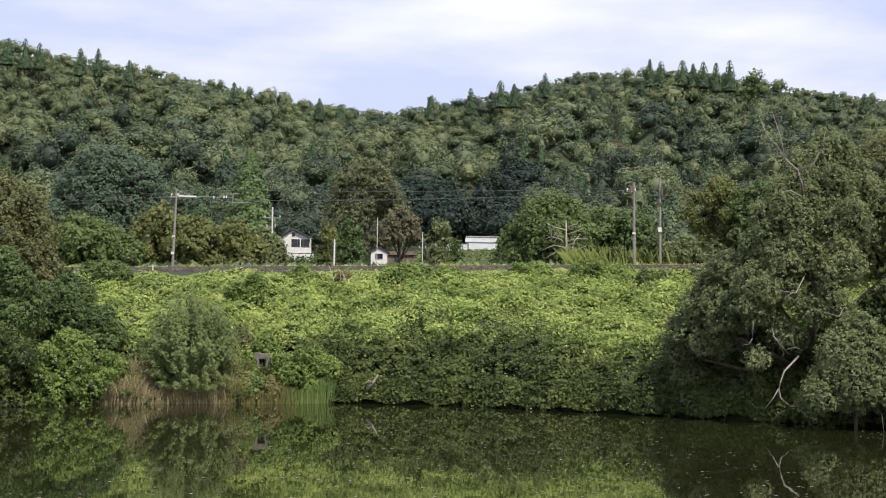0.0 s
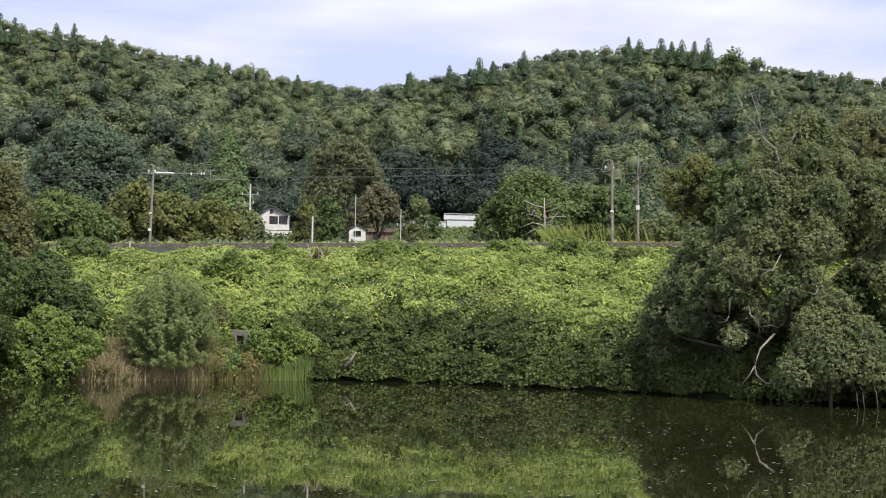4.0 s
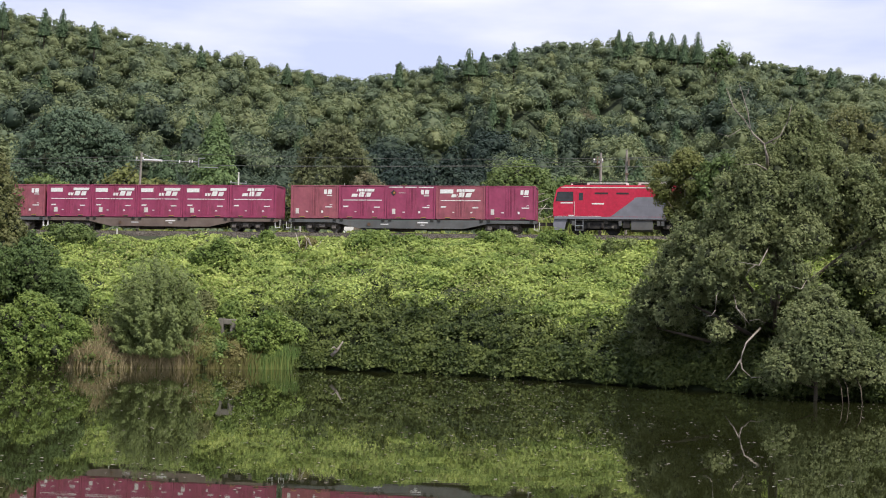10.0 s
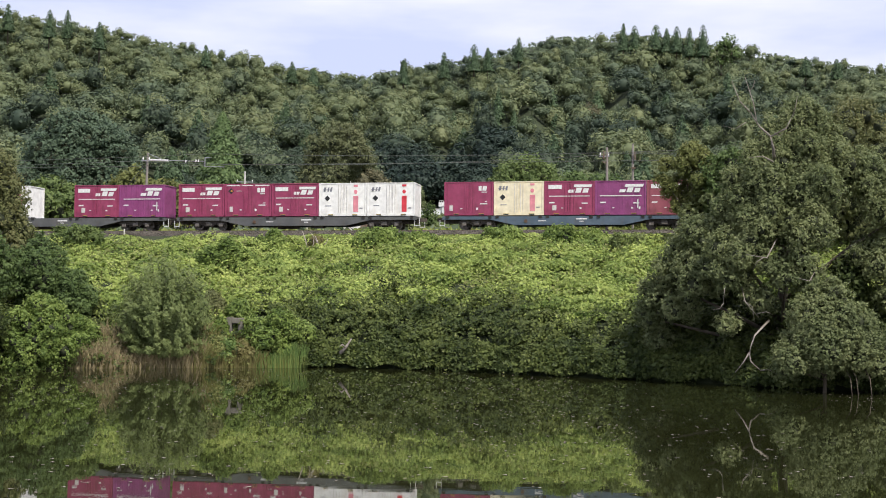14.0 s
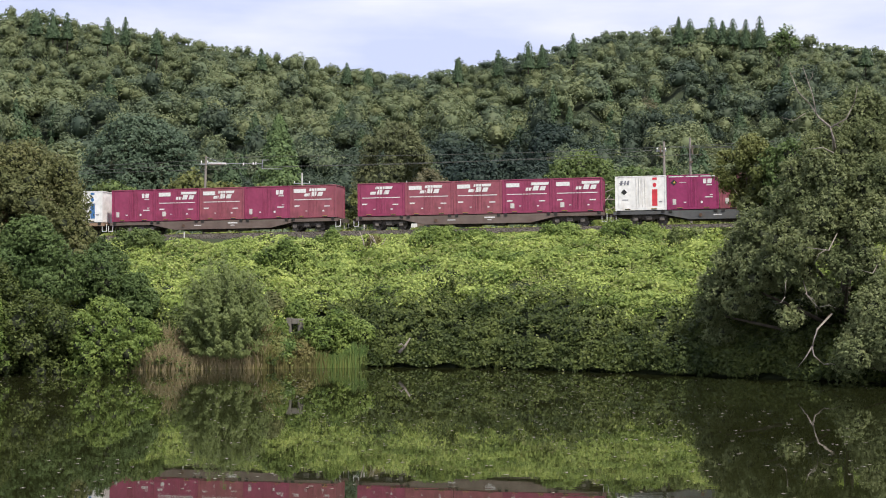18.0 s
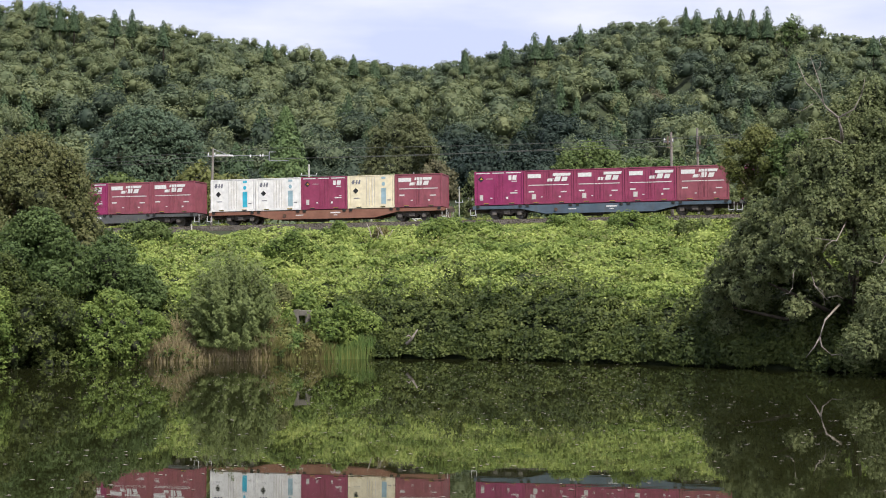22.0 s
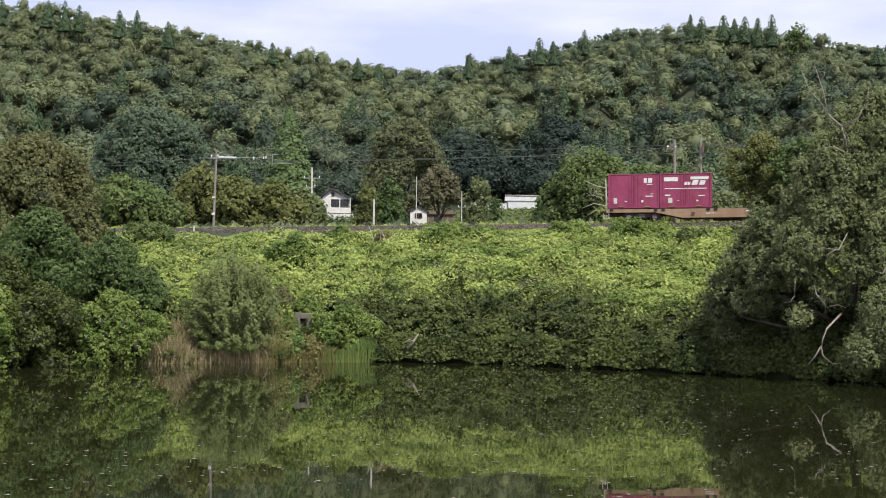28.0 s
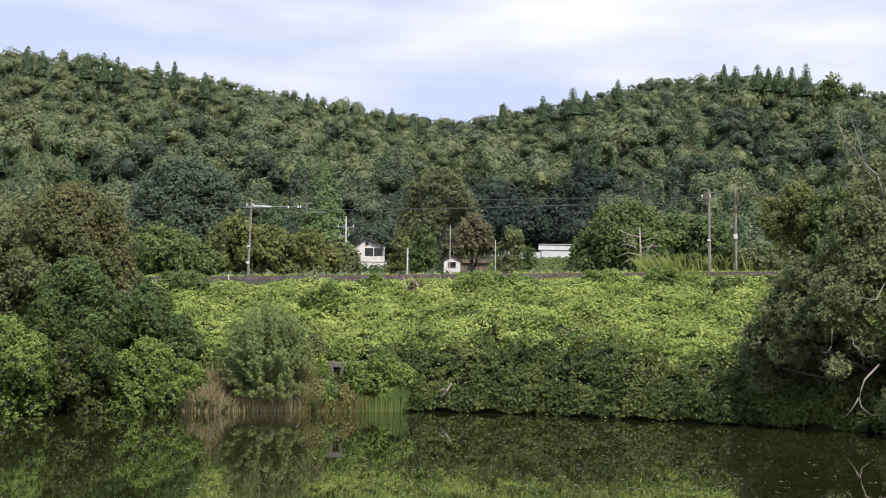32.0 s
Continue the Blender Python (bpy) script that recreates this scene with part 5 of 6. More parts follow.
pole("marker_post", pose(x, y, ground_z(x, y)), 11.5 - ground_z(x, y), 0.08, "pale_paint", "short white concrete marker post beside the track", "marker posts")
x, y = track_xy(-40.3, -2.5)
pole("marker_post", pose(x, y, ground_z(x, y) - 0.2), 0.75, 0.06, "pale_paint", "short white marker post at the edge of the ballast", "marker posts")


def wire(u0, u1, v0, v1, z0, z1, sag, r, label, steps=14):
    pts = []
    for i in range(steps + 1):
        t = i / steps
        u = u0 + (u1 - u0) * t
        x, y = track_xy(u, v0 + (v1 - v0) * t)
        pts.append((x, y, rail_z(u) + z0 + (z1 - z0) * t - sag * 4 * t * (1 - t)))
    return tagged(part("overhead_wire", tube(pts, [r] * len(pts), 5), M["cable"]), label, "wire", "overhead wires")


for u0, u1 in ((-120, -80), (-80, -35), (-35, 8), (8, 50), (50, 95)):
    wire(u0, u1, -0.2, 0.2, 5.15, 5.15, 0.02, 0.016, "thin contact wire over the railway track")
    wire(u0, u1, -0.1, 0.1, 6.05, 6.05, 0.38, 0.018, "sagging carrier cable over the railway track")
    for k in range(1, 9):
        t = k / 9
        u = u0 + (u1 - u0) * t
        x, y = track_xy(u)
        bm = rod(bmesh.new(), (x, y, rail_z(u) + 5.15), (x, y, rail_z(u) + 6.05 - 0.38 * 4 * t * (1 - t)), 0.008, sides=4)
        tagged(part("dropper", bm, M["cable"]), "thin dropper between the overhead wires", "wire", "overhead wires")
wire(-110, -41, 3, 3, 5.9, 5.9, 0.5, 0.018, "feeder cable strung between poles")
wire(-41, -3.7, 2.8, 2.8, 5.75, 5.9, 0.45, 0.018, "feeder cable strung between poles")
wire(-3.7, 60, 2.8, 4, 6.0, 6.2, 0.4, 0.018, "feeder cable strung between poles")
wire(-1.8, 60, 6, 6, 6.4, 6.4, 0.5, 0.018, "feeder cable strung between poles")

# ---- the freight train ----
SLOT, LONG, WIDE, TALL = 3.735, 3.70, 2.45, 2.5
DECK = 1.05
NEAR = -WIDE / 2


def slant(x, z, w, h, lean=0.35):
    """A leaning bar, as an outline."""
    return [(x, z), (x + w, z), (x + w + lean * h, z + h), (x + lean * h, z + h)]


def mark(parent, name, outlines, material, y, label=""):
    """Flat painted shapes, a few millimetres proud of the side at y."""
    bm = bmesh.new()
    for i, pts in enumerate(outlines):
        bm.faces.new([bm.verts.new((x, y - 0.0015 * i, z)) for x, z in pts])
    bm.normal_update()
    bmesh.ops.recalc_face_normals(bm, faces=bm.faces[:])
    bmesh.ops.solidify(bm, geom=bm.faces[:], thickness=-0.004)
    return part(name, bm, M[material], parent, label)


def marks(parent, name, outlines, material, y):
    for pts in outlines:
        mark(parent, name, [pts], material, y)


def rect(x0, x1, z0, z1):
    return [(x0, z0), (x1, z0), (x1, z1), (x0, z1)]


def container(kind, label, paint, ribs=False):
    """A twelve-foot container: body, roof, posts, doors with lock rods, and its paintwork."""
    top = thing("freight_container", Matrix.Identity(4), label, "container", "containers on the train")
    h, y = LONG / 2, NEAR
    part("body", boxes((-h + 0.05, h - 0.05, y + 0.05, -y - 0.05, 0.12, TALL - 0.06)), M[paint], top)
    part("roof", boxes((-h, h, y, -y, TALL - 0.07, TALL), bevel=0.02), M[paint], top)
    part("base_frame", boxes((-h, h, y, y + 0.1, 0.0, 0.13), (-h, h, -y - 0.1, -y, 0.0, 0.13), (-h, -h + 0.1, y + 0.1, -y - 0.1, 0, 0.13), (h - 0.1, h, y + 0.1, -y - 0.1, 0, 0.13)), M[paint], top)
    for sx in (-1, 1):
        for sy in (-1, 1):
            part("corner_post", boxes((sx * (h - 0.06) - 0.06, sx * (h - 0.06) + 0.06, sy * (-y - 0.05) - 0.05, sy * (-y - 0.05) + 0.05, 0.13, TALL - 0.07)), M[paint], top)
    if ribs:
        part("corrugation", boxes(*[(-h + 0.2 + i * 0.2, -h + 0.28 + i * 0.2, y + 0.015, y + 0.05, 0.14, TALL - 0.08) for i in range(17)]), M[paint], top)
    else:
        white = paint in ("white_box", "cream_box")
        for x0, x1 in ((-1.62, -0.02), (0.02, 1.62)):
            door = part("door", boxes((x0, x1, y + 0.012, y + 0.05, 0.16, TALL - 0.12), bevel=0.012), M[paint], top)
            for x in ((x1 - 0.3, x1 - 0.1) if x1 < 0.5 else (x0 + 0.1, x0 + 0.3)):
                part("lock_rod", rod(bmesh.new(), (x, y - 0.005, 0.2), (x, y - 0.005, TALL - 0.16), 0.02, sides=6), M["pale_paint" if white else paint], door)
    for x in (-0.95, 0.95):
        # solid plate, its black painting the shaded hole of the pocket
        part("fork_pocket", boxes((x - 0.19, x + 0.19, y - 0.006, y + 0.02, 0.025, 0.1)), M["black_paint"], top, "fork pocket plate, black as the shade in its opening")
        part("pocket_edge", boxes((x - 0.2, x + 0.2, y - 0.008, y + 0.02, 0.104, 0.128)), M["yellow"], top, "worn yellow edge")
    part("side_rail", boxes((-h + 0.12, h - 0.12, y - 0.004, y + 0.05, 0.132, 0.17)), M[paint], top)
    f = y - 0.003
    if kind[0] == "J":
        c = {"Jb": 0.15, "Jr": 0.75, "Jc": 0.0, "Jp": 0.75, "Js": 0.95}[kind]
        s = 0.75 if kind == "Js" else 1.22
        c -= 0.1
        mark(top, "logo", [slant(c - 0.64 * s, 1.64, 0.36 * s, 0.22), slant(c - 0.2 * s, 1.64, 0.34 * s, 0.36), slant(c + 0.24 * s, 1.64, 0.32 * s, 0.32), slant(c - 0.3 * s, 2.04, 1.08 * s, 0.2)], "white_paint", f)
        if kind != "Js":
            mark(top, "stripe", [rect(-1.5, 1.5, 1.36, 1.42)], "white_paint", f)
        if kind in ("Jb", "Jr", "Js"):
            mark(top, "panel", [rect(-1.55, -0.55, 1.92, 2.22)], "white_paint", f, "white notice panel")
        marks(top, "lettering", [slant(-1.5, 0.86, 0.4, 0.1, 0.3), rect(0.9, 1.35, 0.82, 0.9), rect(0.75, 0.9, 0.45, 0.55), rect(-0.6, -0.45, 0.48, 0.54)], "white_paint", f)
        if kind in ("Jr", "Js"):
            mark(top, "label_card", [rect(-1.25, -0.95, 0.35, 0.72)], "pale_paint", f)
        if kind == "Jp":
            marks(top, "label_card", [rect(1.2, 1.28, 0.5, 1.15), rect(1.32, 1.42, 0.4, 0.6)], "white_paint", f)
    if kind[0] == "R":
        mark(top, "logo", [rect(0.74, 0.96, 1.84, 2.18), slant(1.02, 1.84, 0.3, 0.34, 0.12), rect(0.96, 1.36, 1.7, 1.76)], "white_paint", f)
        marks(top, "lettering", [rect(0.85, 1.4, 0.82, 0.9), rect(1.2, 1.4, 1.0, 1.05), rect(0.55, 0.7, 0.42, 0.58), rect(-0.65, -0.48, 0.46, 0.54)], "white_paint", f)
        mark(top, "label_card", [rect(-1.45, -1.2, 0.35, 0.75)], "pale_paint", f)
        if kind in ("Ry", "Ro"):
            marks(top, "top_band", [rect(-1.7, -0.65, 2.34, 2.41), rect(-0.5, 0.4, 2.34, 2.41), rect(0.55, 1.7, 2.34, 2.41)], "white_paint", f)
            mark(top, "diamond", [[(-1.35, 1.72), (-1.12, 1.95), (-1.35, 2.18), (-1.58, 1.95)]], "black_paint", f)
            mark(top, "diamond_mark", [[(-1.4, 1.9), (-1.2, 1.9), (-1.3, 2.06)]], "orange" if kind == "Ro" else "yellow", f - 0.004)
            marks(top, "lettering", [rect(-0.95, -0.45, 1.93, 1.97)], "pale_paint", f)
    if kind[0] in "WC":
        strip = {"r": "strip_red", "p": "strip_pink", "b": "strip_blue", "c": "strip_cyan", "s": "strip_slate"}[kind[1]]
        mark(top, "logo", [slant(-1.5, 1.85, 0.16, 0.32, 0.2), slant(-1.2, 1.85, 0.1, 0.32, 0.2), slant(-1.0, 1.85, 0.14, 0.32, 0.2), slant(-1.55, 1.98, 0.62, 0.03, 0.2)], "grey_paint", f)
        mark(top, "diamond", [[(-1.2, 1.12), (-0.98, 1.34), (-1.2, 1.56), (-1.42, 1.34)]], "black_paint", f)
        mark(top, "colour_strip", [rect(0.82, 1.2, 0.3, 1.5), rect(0.85, 1.17, 2.2, 2.36)], strip, f, "coloured vertical strip")
        mark(top, "emblem", [[(1.0 + 0.14 * math.cos(a), 1.82 + 0.16 * math.sin(a)) for a in np.linspace(0, math.tau, 9)[:-1]]], strip, f)
        marks(top, "lettering", [rect(-1.35, -0.9, 0.75, 0.8), rect(1.3, 1.55, 0.55, 0.62)], "grey_paint", f)
    return top


def open_container():
    top = thing("open_container", Matrix.Identity(4), "low green open-top container with a pale cover", "container", "containers on the train")
    part("body", boxes((-2.78, 2.78, NEAR + 0.05, -NEAR - 0.05, 0.12, 1.5)), M["green_box"], top)
    part("base_frame", boxes((-2.83, 2.83, NEAR, -NEAR, 0.0, 0.16)), M["green_box"], top)
    for x in (-2.76, 2.76):
        for y in (NEAR + 0.08, -NEAR - 0.08):
            part("corner_post", boxes((x - 0.09, x + 0.09, y - 0.08, y + 0.08, 0.16, 1.75)), M["green_box"], top)
    for z in (0.55, 0.95):
        part("rail", boxes((-2.7, 2.7, NEAR - 0.005, NEAR + 0.06, z, z + 0.1)), M["green_box"], top)
    part("cover", prism([(-2.65, 1.5), (2.65, 1.5), (2.5, 1.66), (-2.5, 1.66)], NEAR + 0.02, -NEAR - 0.02), M["white_paint"], top, "pale tarpaulin cover")
    for x in (-1.0, 1.0):
        # pocket holes again as black plates, shade painted in
        part("fork_pocket", boxes((x - 0.3, x + 0.3, NEAR - 0.008, NEAR + 0.02, 0.02, 0.14)), M["black_paint"], top)
    marks(top, "lettering", [rect(-2.4, -1.8, 0.3, 0.38), rect(1.7, 2.4, 0.28, 0.38)], "white_paint", NEAR - 0.004)
    return top


LABELS = {
    "Jb": ("dusty red-brown freight container with slanted white emblem", "brown_red"),
    "Jr": ("maroon freight container with white panel and emblem", "maroon"),
    "Jc": ("maroon freight container with centred white emblem", "maroon"),
    "Jp": ("purple ribbed freight container with white emblem", "purple"),
    "Js": ("purple freight container with a small white emblem", "purple"),
    "R": ("plain maroon freight container with small white emblem", "maroon"),
    "Rb": ("faded red-brown freight container with small white emblem", "brown_red"),
    "Rp": ("purple freight container with small white emblem", "purple"),
    "Rm": ("bright magenta freight container with small white emblem", "magenta"),
    "Ry": ("magenta freight container with black diamond and white band", "magenta"),
    "Ro": ("maroon freight container with diamond mark and white band", "maroon"),
    "Wr": ("white freight container with a red vertical strip", "white_box"),
    "Wp": ("white freight container with a pink vertical strip", "white_box"),
    "Wb": ("white freight container with a blue vertical strip", "white_box"),
    "Wc": ("white freight container with a bright cyan strip", "white_box"),
    "Ws": ("white freight container with a pale blue strip", "white_box"),
    "Cp": ("cream freight container with a pink vertical strip", "cream_box"),
    "Cs": ("cream freight container with a slate blue strip", "cream_box"),
}
protos = {}


def load(kind):
    """The first container of a kind is built, the later ones are copies."""
    if kind not in protos:
        protos[kind] = open_container() if kind == "G" else container(kind, *LABELS[kind], ribs=kind in ("Jp", "Rm"))
        return protos[kind]
    return copy_thing(protos[kind], Matrix.Identity(4))


HALF = 5 * SLOT / 2


def bogie(parent, x):
    b = part("bogie_frame", prism([(x - 1.35, 0.62), (x - 1.2, 0.42), (x - 0.5, 0.42), (x - 0.3, 0.3), (x + 0.3, 0.3), (x + 0.5, 0.42), (x + 1.2, 0.42), (x + 1.35, 0.62), (x + 0.5, 0.74), (x - 0.5, 0.74)], -0.98, -0.86), M["gear"], parent)
    part("bogie_frame", prism([(x - 1.35, 0.62), (x - 1.2, 0.42), (x - 0.3, 0.3), (x + 0.3, 0.3), (x + 1.2, 0.42), (x + 1.35, 0.62)], 0.86, 0.98), M["gear"], parent)
    part("bolster", boxes((x - 0.25, x + 0.25, -1.0, 1.0, 0.45, 0.78)), M["gear"], parent)
    part("spring", boxes((x - 0.22, x + 0.22, -1.04, -0.99, 0.36, 0.62), bevel=0.03), M["steel_tyre"], parent)
    for dx in (-0.95, 0.95):
        w = part("wheelset", rod(bmesh.new(), (x + dx, -0.8, 0.41), (x + dx, 0.8, 0.41), 0.07), M["gear"], parent)
        for y in (-0.57, 0.57):
            part("wheel", rod(rod(bmesh.new(), (x + dx, y - 0.06, 0.41), (x + dx, y + 0.06, 0.41), 0.41, sides=20), (x + dx, y - 0.08, 0.41), (x + dx, y + 0.08, 0.41), 0.15, sides=10), M["steel_tyre"], w)
        part("axle_box", boxes((x + dx - 0.17, x + dx + 0.17, -1.06, -0.98, 0.28, 0.56), bevel=0.03), M["steel_tyre"], parent)


def wagon(paint, label):
    top = thing("flat_wagon", Matrix.Identity(4), label, "wagon", "container wagons")
    e = HALF + 0.12
    for y0, y1 in ((-1.2, -1.06), (1.06, 1.2)):
        part("side_sill", prism([(-e, 0.98), (-e, 0.74), (-5.9, 0.74), (-4.0, 0.32), (4.0, 0.32), (5.9, 0.74), (e, 0.74), (e, 0.98)], y0, y1), M[paint], top)
    part("deck", boxes((-e, e, -1.06, 1.06, 0.84, 0.97)), M[paint], top)
    part("centre_sill", boxes((-e, e, -0.2, 0.2, 0.5, 0.84)), M["gear"], top)
    for x in (-6.9, 6.9):
        bogie(top, x)
    for sx in (-1, 1):
        part("coupler", boxes(tuple(sorted((sx * e, sx * (e + 0.55)))) + (-0.12, 0.12, 0.66, 0.92)), M["gear"], top)
        for y in (-1.15, 1.1):
            part("step", boxes((sx * e - 0.2, sx * e - 0.17, y, y + 0.05, 0.3, 0.74), (sx * e + 0.17, sx * e + 0.2, y, y + 0.05, 0.3, 0.9), (sx * e - 0.2, sx * e + 0.2, y, y + 0.05, 0.28, 0.32)), M["white_paint"], top, "white step iron")
    for i in range(5):
        x = -HALF + SLOT * (i + 0.5)
        for dx in (-1.6, 1.6):
            part("twist_lock", boxes((x + dx - 0.12, x + dx + 0.12, -1.25, -1.0, 0.84, 1.05)), M["dark_gear"], top)
    part("brake_wheel", rod(bmesh.new(), (-3.2, -1.25, 0.62), (-3.2, -1.2, 0.62), 0.13, sides=14), M["rail"], top, "rusty hand brake wheel")
    for x in (-7.6, -6.2, 6.2, 7.6):
        part("brake_rigging", boxes((x - 0.35, x + 0.35, -0.85, -0.75, 0.5, 0.58), (x - 0.04, x + 0.04, -0.82, -0.74, 0.2, 0.7)), M["dark_gear"], top)
    part("brake_pipe", rod(bmesh.new(), (-8.8, -0.95, 0.8), (8.8, -0.95, 0.8), 0.03, sides=6), M["dark_gear"], top)
    part("inner_beam", boxes((-4.2, 4.2, -0.9, 0.9, 0.42, 0.84)), M["dark_gear"], top, "grimy inner beams")
    part("air_tank", rod(bmesh.new(), (-1.8, -0.6, 0.28), (0.2, -0.6, 0.28), 0.17, sides=12), M["gear"], top)
    part("underbox", boxes((1.2, 2.2, -0.9, -0.4, 0.16, 0.5), bevel=0.03), M["gear"], top)
    marks(top, "lettering", [rect(0.5, 1.3, 0.72, 0.82), rect(0.75, 1.05, 0.56, 0.62), rect(-2.3, -1.7, 0.6, 0.66)], "white_paint", -1.204)
    return top


def half_loco(top, s):
    """One section of the engine, its cab towards s (+1 or -1)."""
    def bx(x0, x1, *rest):
        return tuple(sorted((s * x0 * 0.988, s * x1 * 0.988))) + rest
    def sx(pts):
        return [(s * x * 0.988, z) for x, z in pts]
    y = -1.4
    part("body", prism(sx([(0.12, 1.15), (11.88, 1.15), (11.94, 1.5), (11.93, 2.3), (11.72, 3.25), (11.45, 3.5), (0.12, 3.5)]), y, -y), M["red_paint"], top, "bright red body shell")
    part("roof", prism(sx([(0.12, 3.5), (11.45, 3.5), (11.1, 3.64), (0.12, 3.64)]), y + 0.25, -y - 0.25), M["red_paint"], top)
    part("roof_line", boxes(bx(0.14, 11.35, y - 0.012, y + 0.02, 3.4, 3.48)), M["pale_paint"], top, "pale line under the roof")
    mark(top, "grey_panel", [sx([(0.13, 1.32), (7.7, 1.32), (5.8, 2.75), (0.13, 2.75)])], "grey_paint", y - 0.003, "large slate grey side panel")
    part("lower_band", boxes(bx(0.13, 11.86, y - 0.01, y + 0.02, 1.13, 1.3)), M["grey_paint"], top)
    part("cab_window", prism(sx([(10.45, 2.42), (11.78, 2.42), (11.64, 3.12), (10.47, 3.12)]), y - 0.012, y + 0.03), M["dark_glass"], top, "black cab side window")
    part("windscreen", prism(sx([(11.9, 2.4), (11.93, 2.42), (11.76, 3.22), (11.73, 3.2)]), y + 0.12, -y - 0.12), M["dark_glass"], top)
    part("cab_door", boxes(bx(9.65, 10.15, y - 0.014, y + 0.02, 1.35, 3.15), bevel=0.01), M["red_paint"], top)
    part("door_window", boxes(bx(9.75, 10.05, y - 0.024, y + 0.0, 2.5, 3.05)), M["dark_glass"], top)
    part("handrail", rod(bmesh.new(), (s * 10.25, y - 0.06, 1.4), (s * 10.25, y - 0.06, 2.4), 0.018, sides=6), M["pale_paint"], top)
    for x0, x1 in ((7.9, 8.9), (6.4, 7.3)):
        part("vent", boxes(bx(x0, x1, y - 0.012, y + 0.02, 2.95, 3.08)), M["black_paint"], top)
    for x0, x1 in ((2.0, 3.2), (5.0, 6.0)):
        part("louvre", boxes(bx(x0, x1, y - 0.014, y + 0.01, 2.1, 2.7), bevel=0.008), M["grey_paint"], top)
    marks(top, "number_bar", [sx(rect(8.2, 9.1, 2.2, 2.3)), sx(rect(10.5, 11.4, 2.26, 2.35)), sx(rect(10.4, 10.8, 1.35, 1.42)), sx(rect(8.4, 11.8, 1.315, 1.335))], "white_paint", y - 0.006)
    part("skirt", prism(sx([(11.1, 0.35), (11.8, 0.25), (11.94, 0.7), (11.88, 1.15), (10.9, 1.15)]), y + 0.1, -y - 0.1), M["grey_paint"], top, "grey front skirt")
    part("headlight", rod(bmesh.new(), (s * 11.72, y + 0.35, 1.85), (s * 11.82, y + 0.35, 1.85), 0.12), M["porcelain"], top)
    part("headlight", rod(bmesh.new(), (s * 11.72, -y - 0.35, 1.85), (s * 11.82, -y - 0.35, 1.85), 0.12), M["porcelain"], top)
    for x0, x1, z in ((2.3, 5.7, 3.88), (6.4, 9.5, 3.86)):
        part("roof_hood", boxes(bx(x0, x1, -0.75, 0.75, 3.55, z), bevel=0.06), M["pale_paint"], top, "pale grey roof equipment hood")
        part("hood_grille", boxes(bx(x0 + 0.2, x1 - 0.2, -0.78, -0.74, 3.66, 3.8)), M["gear"], top)
    for k in range(5):
        part("roof_insulator", rod(bmesh.new(), (s * (0.6 + k * 0.33), -0.5, 3.62), (s * (0.6 + k * 0.33), -0.5, 3.9), 0.06), M["dark_gear"], top)
    part("roof_conductor", rod(bmesh.new(), (s * 0.4, -0.5, 3.95), (s * 9.6, -0.5, 3.98), 0.025, sides=6), M["dark_gear"], top)
    part("antenna", boxes(bx(9.9, 10.6, -0.5, 0.5, 3.6, 3.78)), M["dark_gear"], top)
    part("underframe", boxes(bx(0.2, 10.9, -1.25, 1.25, 0.98, 1.15)), M["dark_gear"], top, "black underframe")
    part("air_pipe", rod(bmesh.new(), (s * 0.4, -1.3, 1.05), (s * 10.6, -1.3, 1.05), 0.03, sides=6), M["steel_tyre"], top)
    for x in (3.9, 4.2, 7.0, 10.45):
        part("junction_box", boxes(bx(x - 0.12, x + 0.12, -1.34, -1.1, 0.66, 1.0), bevel=0.02), M["wagon_grey"], top)
    part("air_tank", rod(bmesh.new(), (s * 3.95, -0.9, 0.62), (s * 4.5, -0.9, 0.62), 0.2, sides=12), M["dark_gear"], top)
    for x in (2.2, 8.7):
        part("bogie_frame", prism(sx([(x - 1.9, 0.75), (x - 1.6, 0.45), (x + 1.6, 0.45), (x + 1.9, 0.75), (x + 0.8, 0.95), (x - 0.8, 0.95)]), -1.15, -1.0), M["dark_gear"], top)
        part("bogie_frame", prism(sx([(x - 1.9, 0.75), (x - 1.6, 0.45), (x + 1.6, 0.45), (x + 1.9, 0.75)]), 1.0, 1.15), M["dark_gear"], top)
        for dx in (-1.25, 1.25):
            w = part("wheelset", rod(bmesh.new(), (s * (x + dx), -0.8, 0.56), (s * (x + dx), 0.8, 0.56), 0.09), M["dark_gear"], top)
            for wy in (-0.57, 0.57):
                part("wheel", rod(bmesh.new(), (s * (x + dx), wy - 0.07, 0.56), (s * (x + dx), wy + 0.07, 0.56), 0.56, sides=24), M["dark_gear"], w)
            part("axle_box", boxes(bx(x + dx - 0.2, x + dx + 0.2, -1.22, -1.14, 0.42, 0.72), bevel=0.03), M["dark_gear"], top)
            part("axle_cap", rod(bmesh.new(), (s * (x + dx), -1.25, 0.56), (s * (x + dx), -1.2, 0.56), 0.1, sides=10), M["steel_tyre"], top)
            part("brake_shoe", boxes(bx(x + dx - 0.72, x + dx - 0.6, -0.75, -0.5, 0.3, 0.85)), M["dark_gear"], top)
            part("sand_box", boxes(bx(x + dx + 0.42, x + dx + 0.78, -1.28, -1.0, 0.78, 1.1), bevel=0.03), M["dark_gear"], top)
            part("sand_pipe", rod(bmesh.new(), (s * (x + dx + 0.6), -1.1, 0.8), (s * (x + dx + 0.68), -0.7, 0.12), 0.03, sides=6), M["steel_tyre"], top)
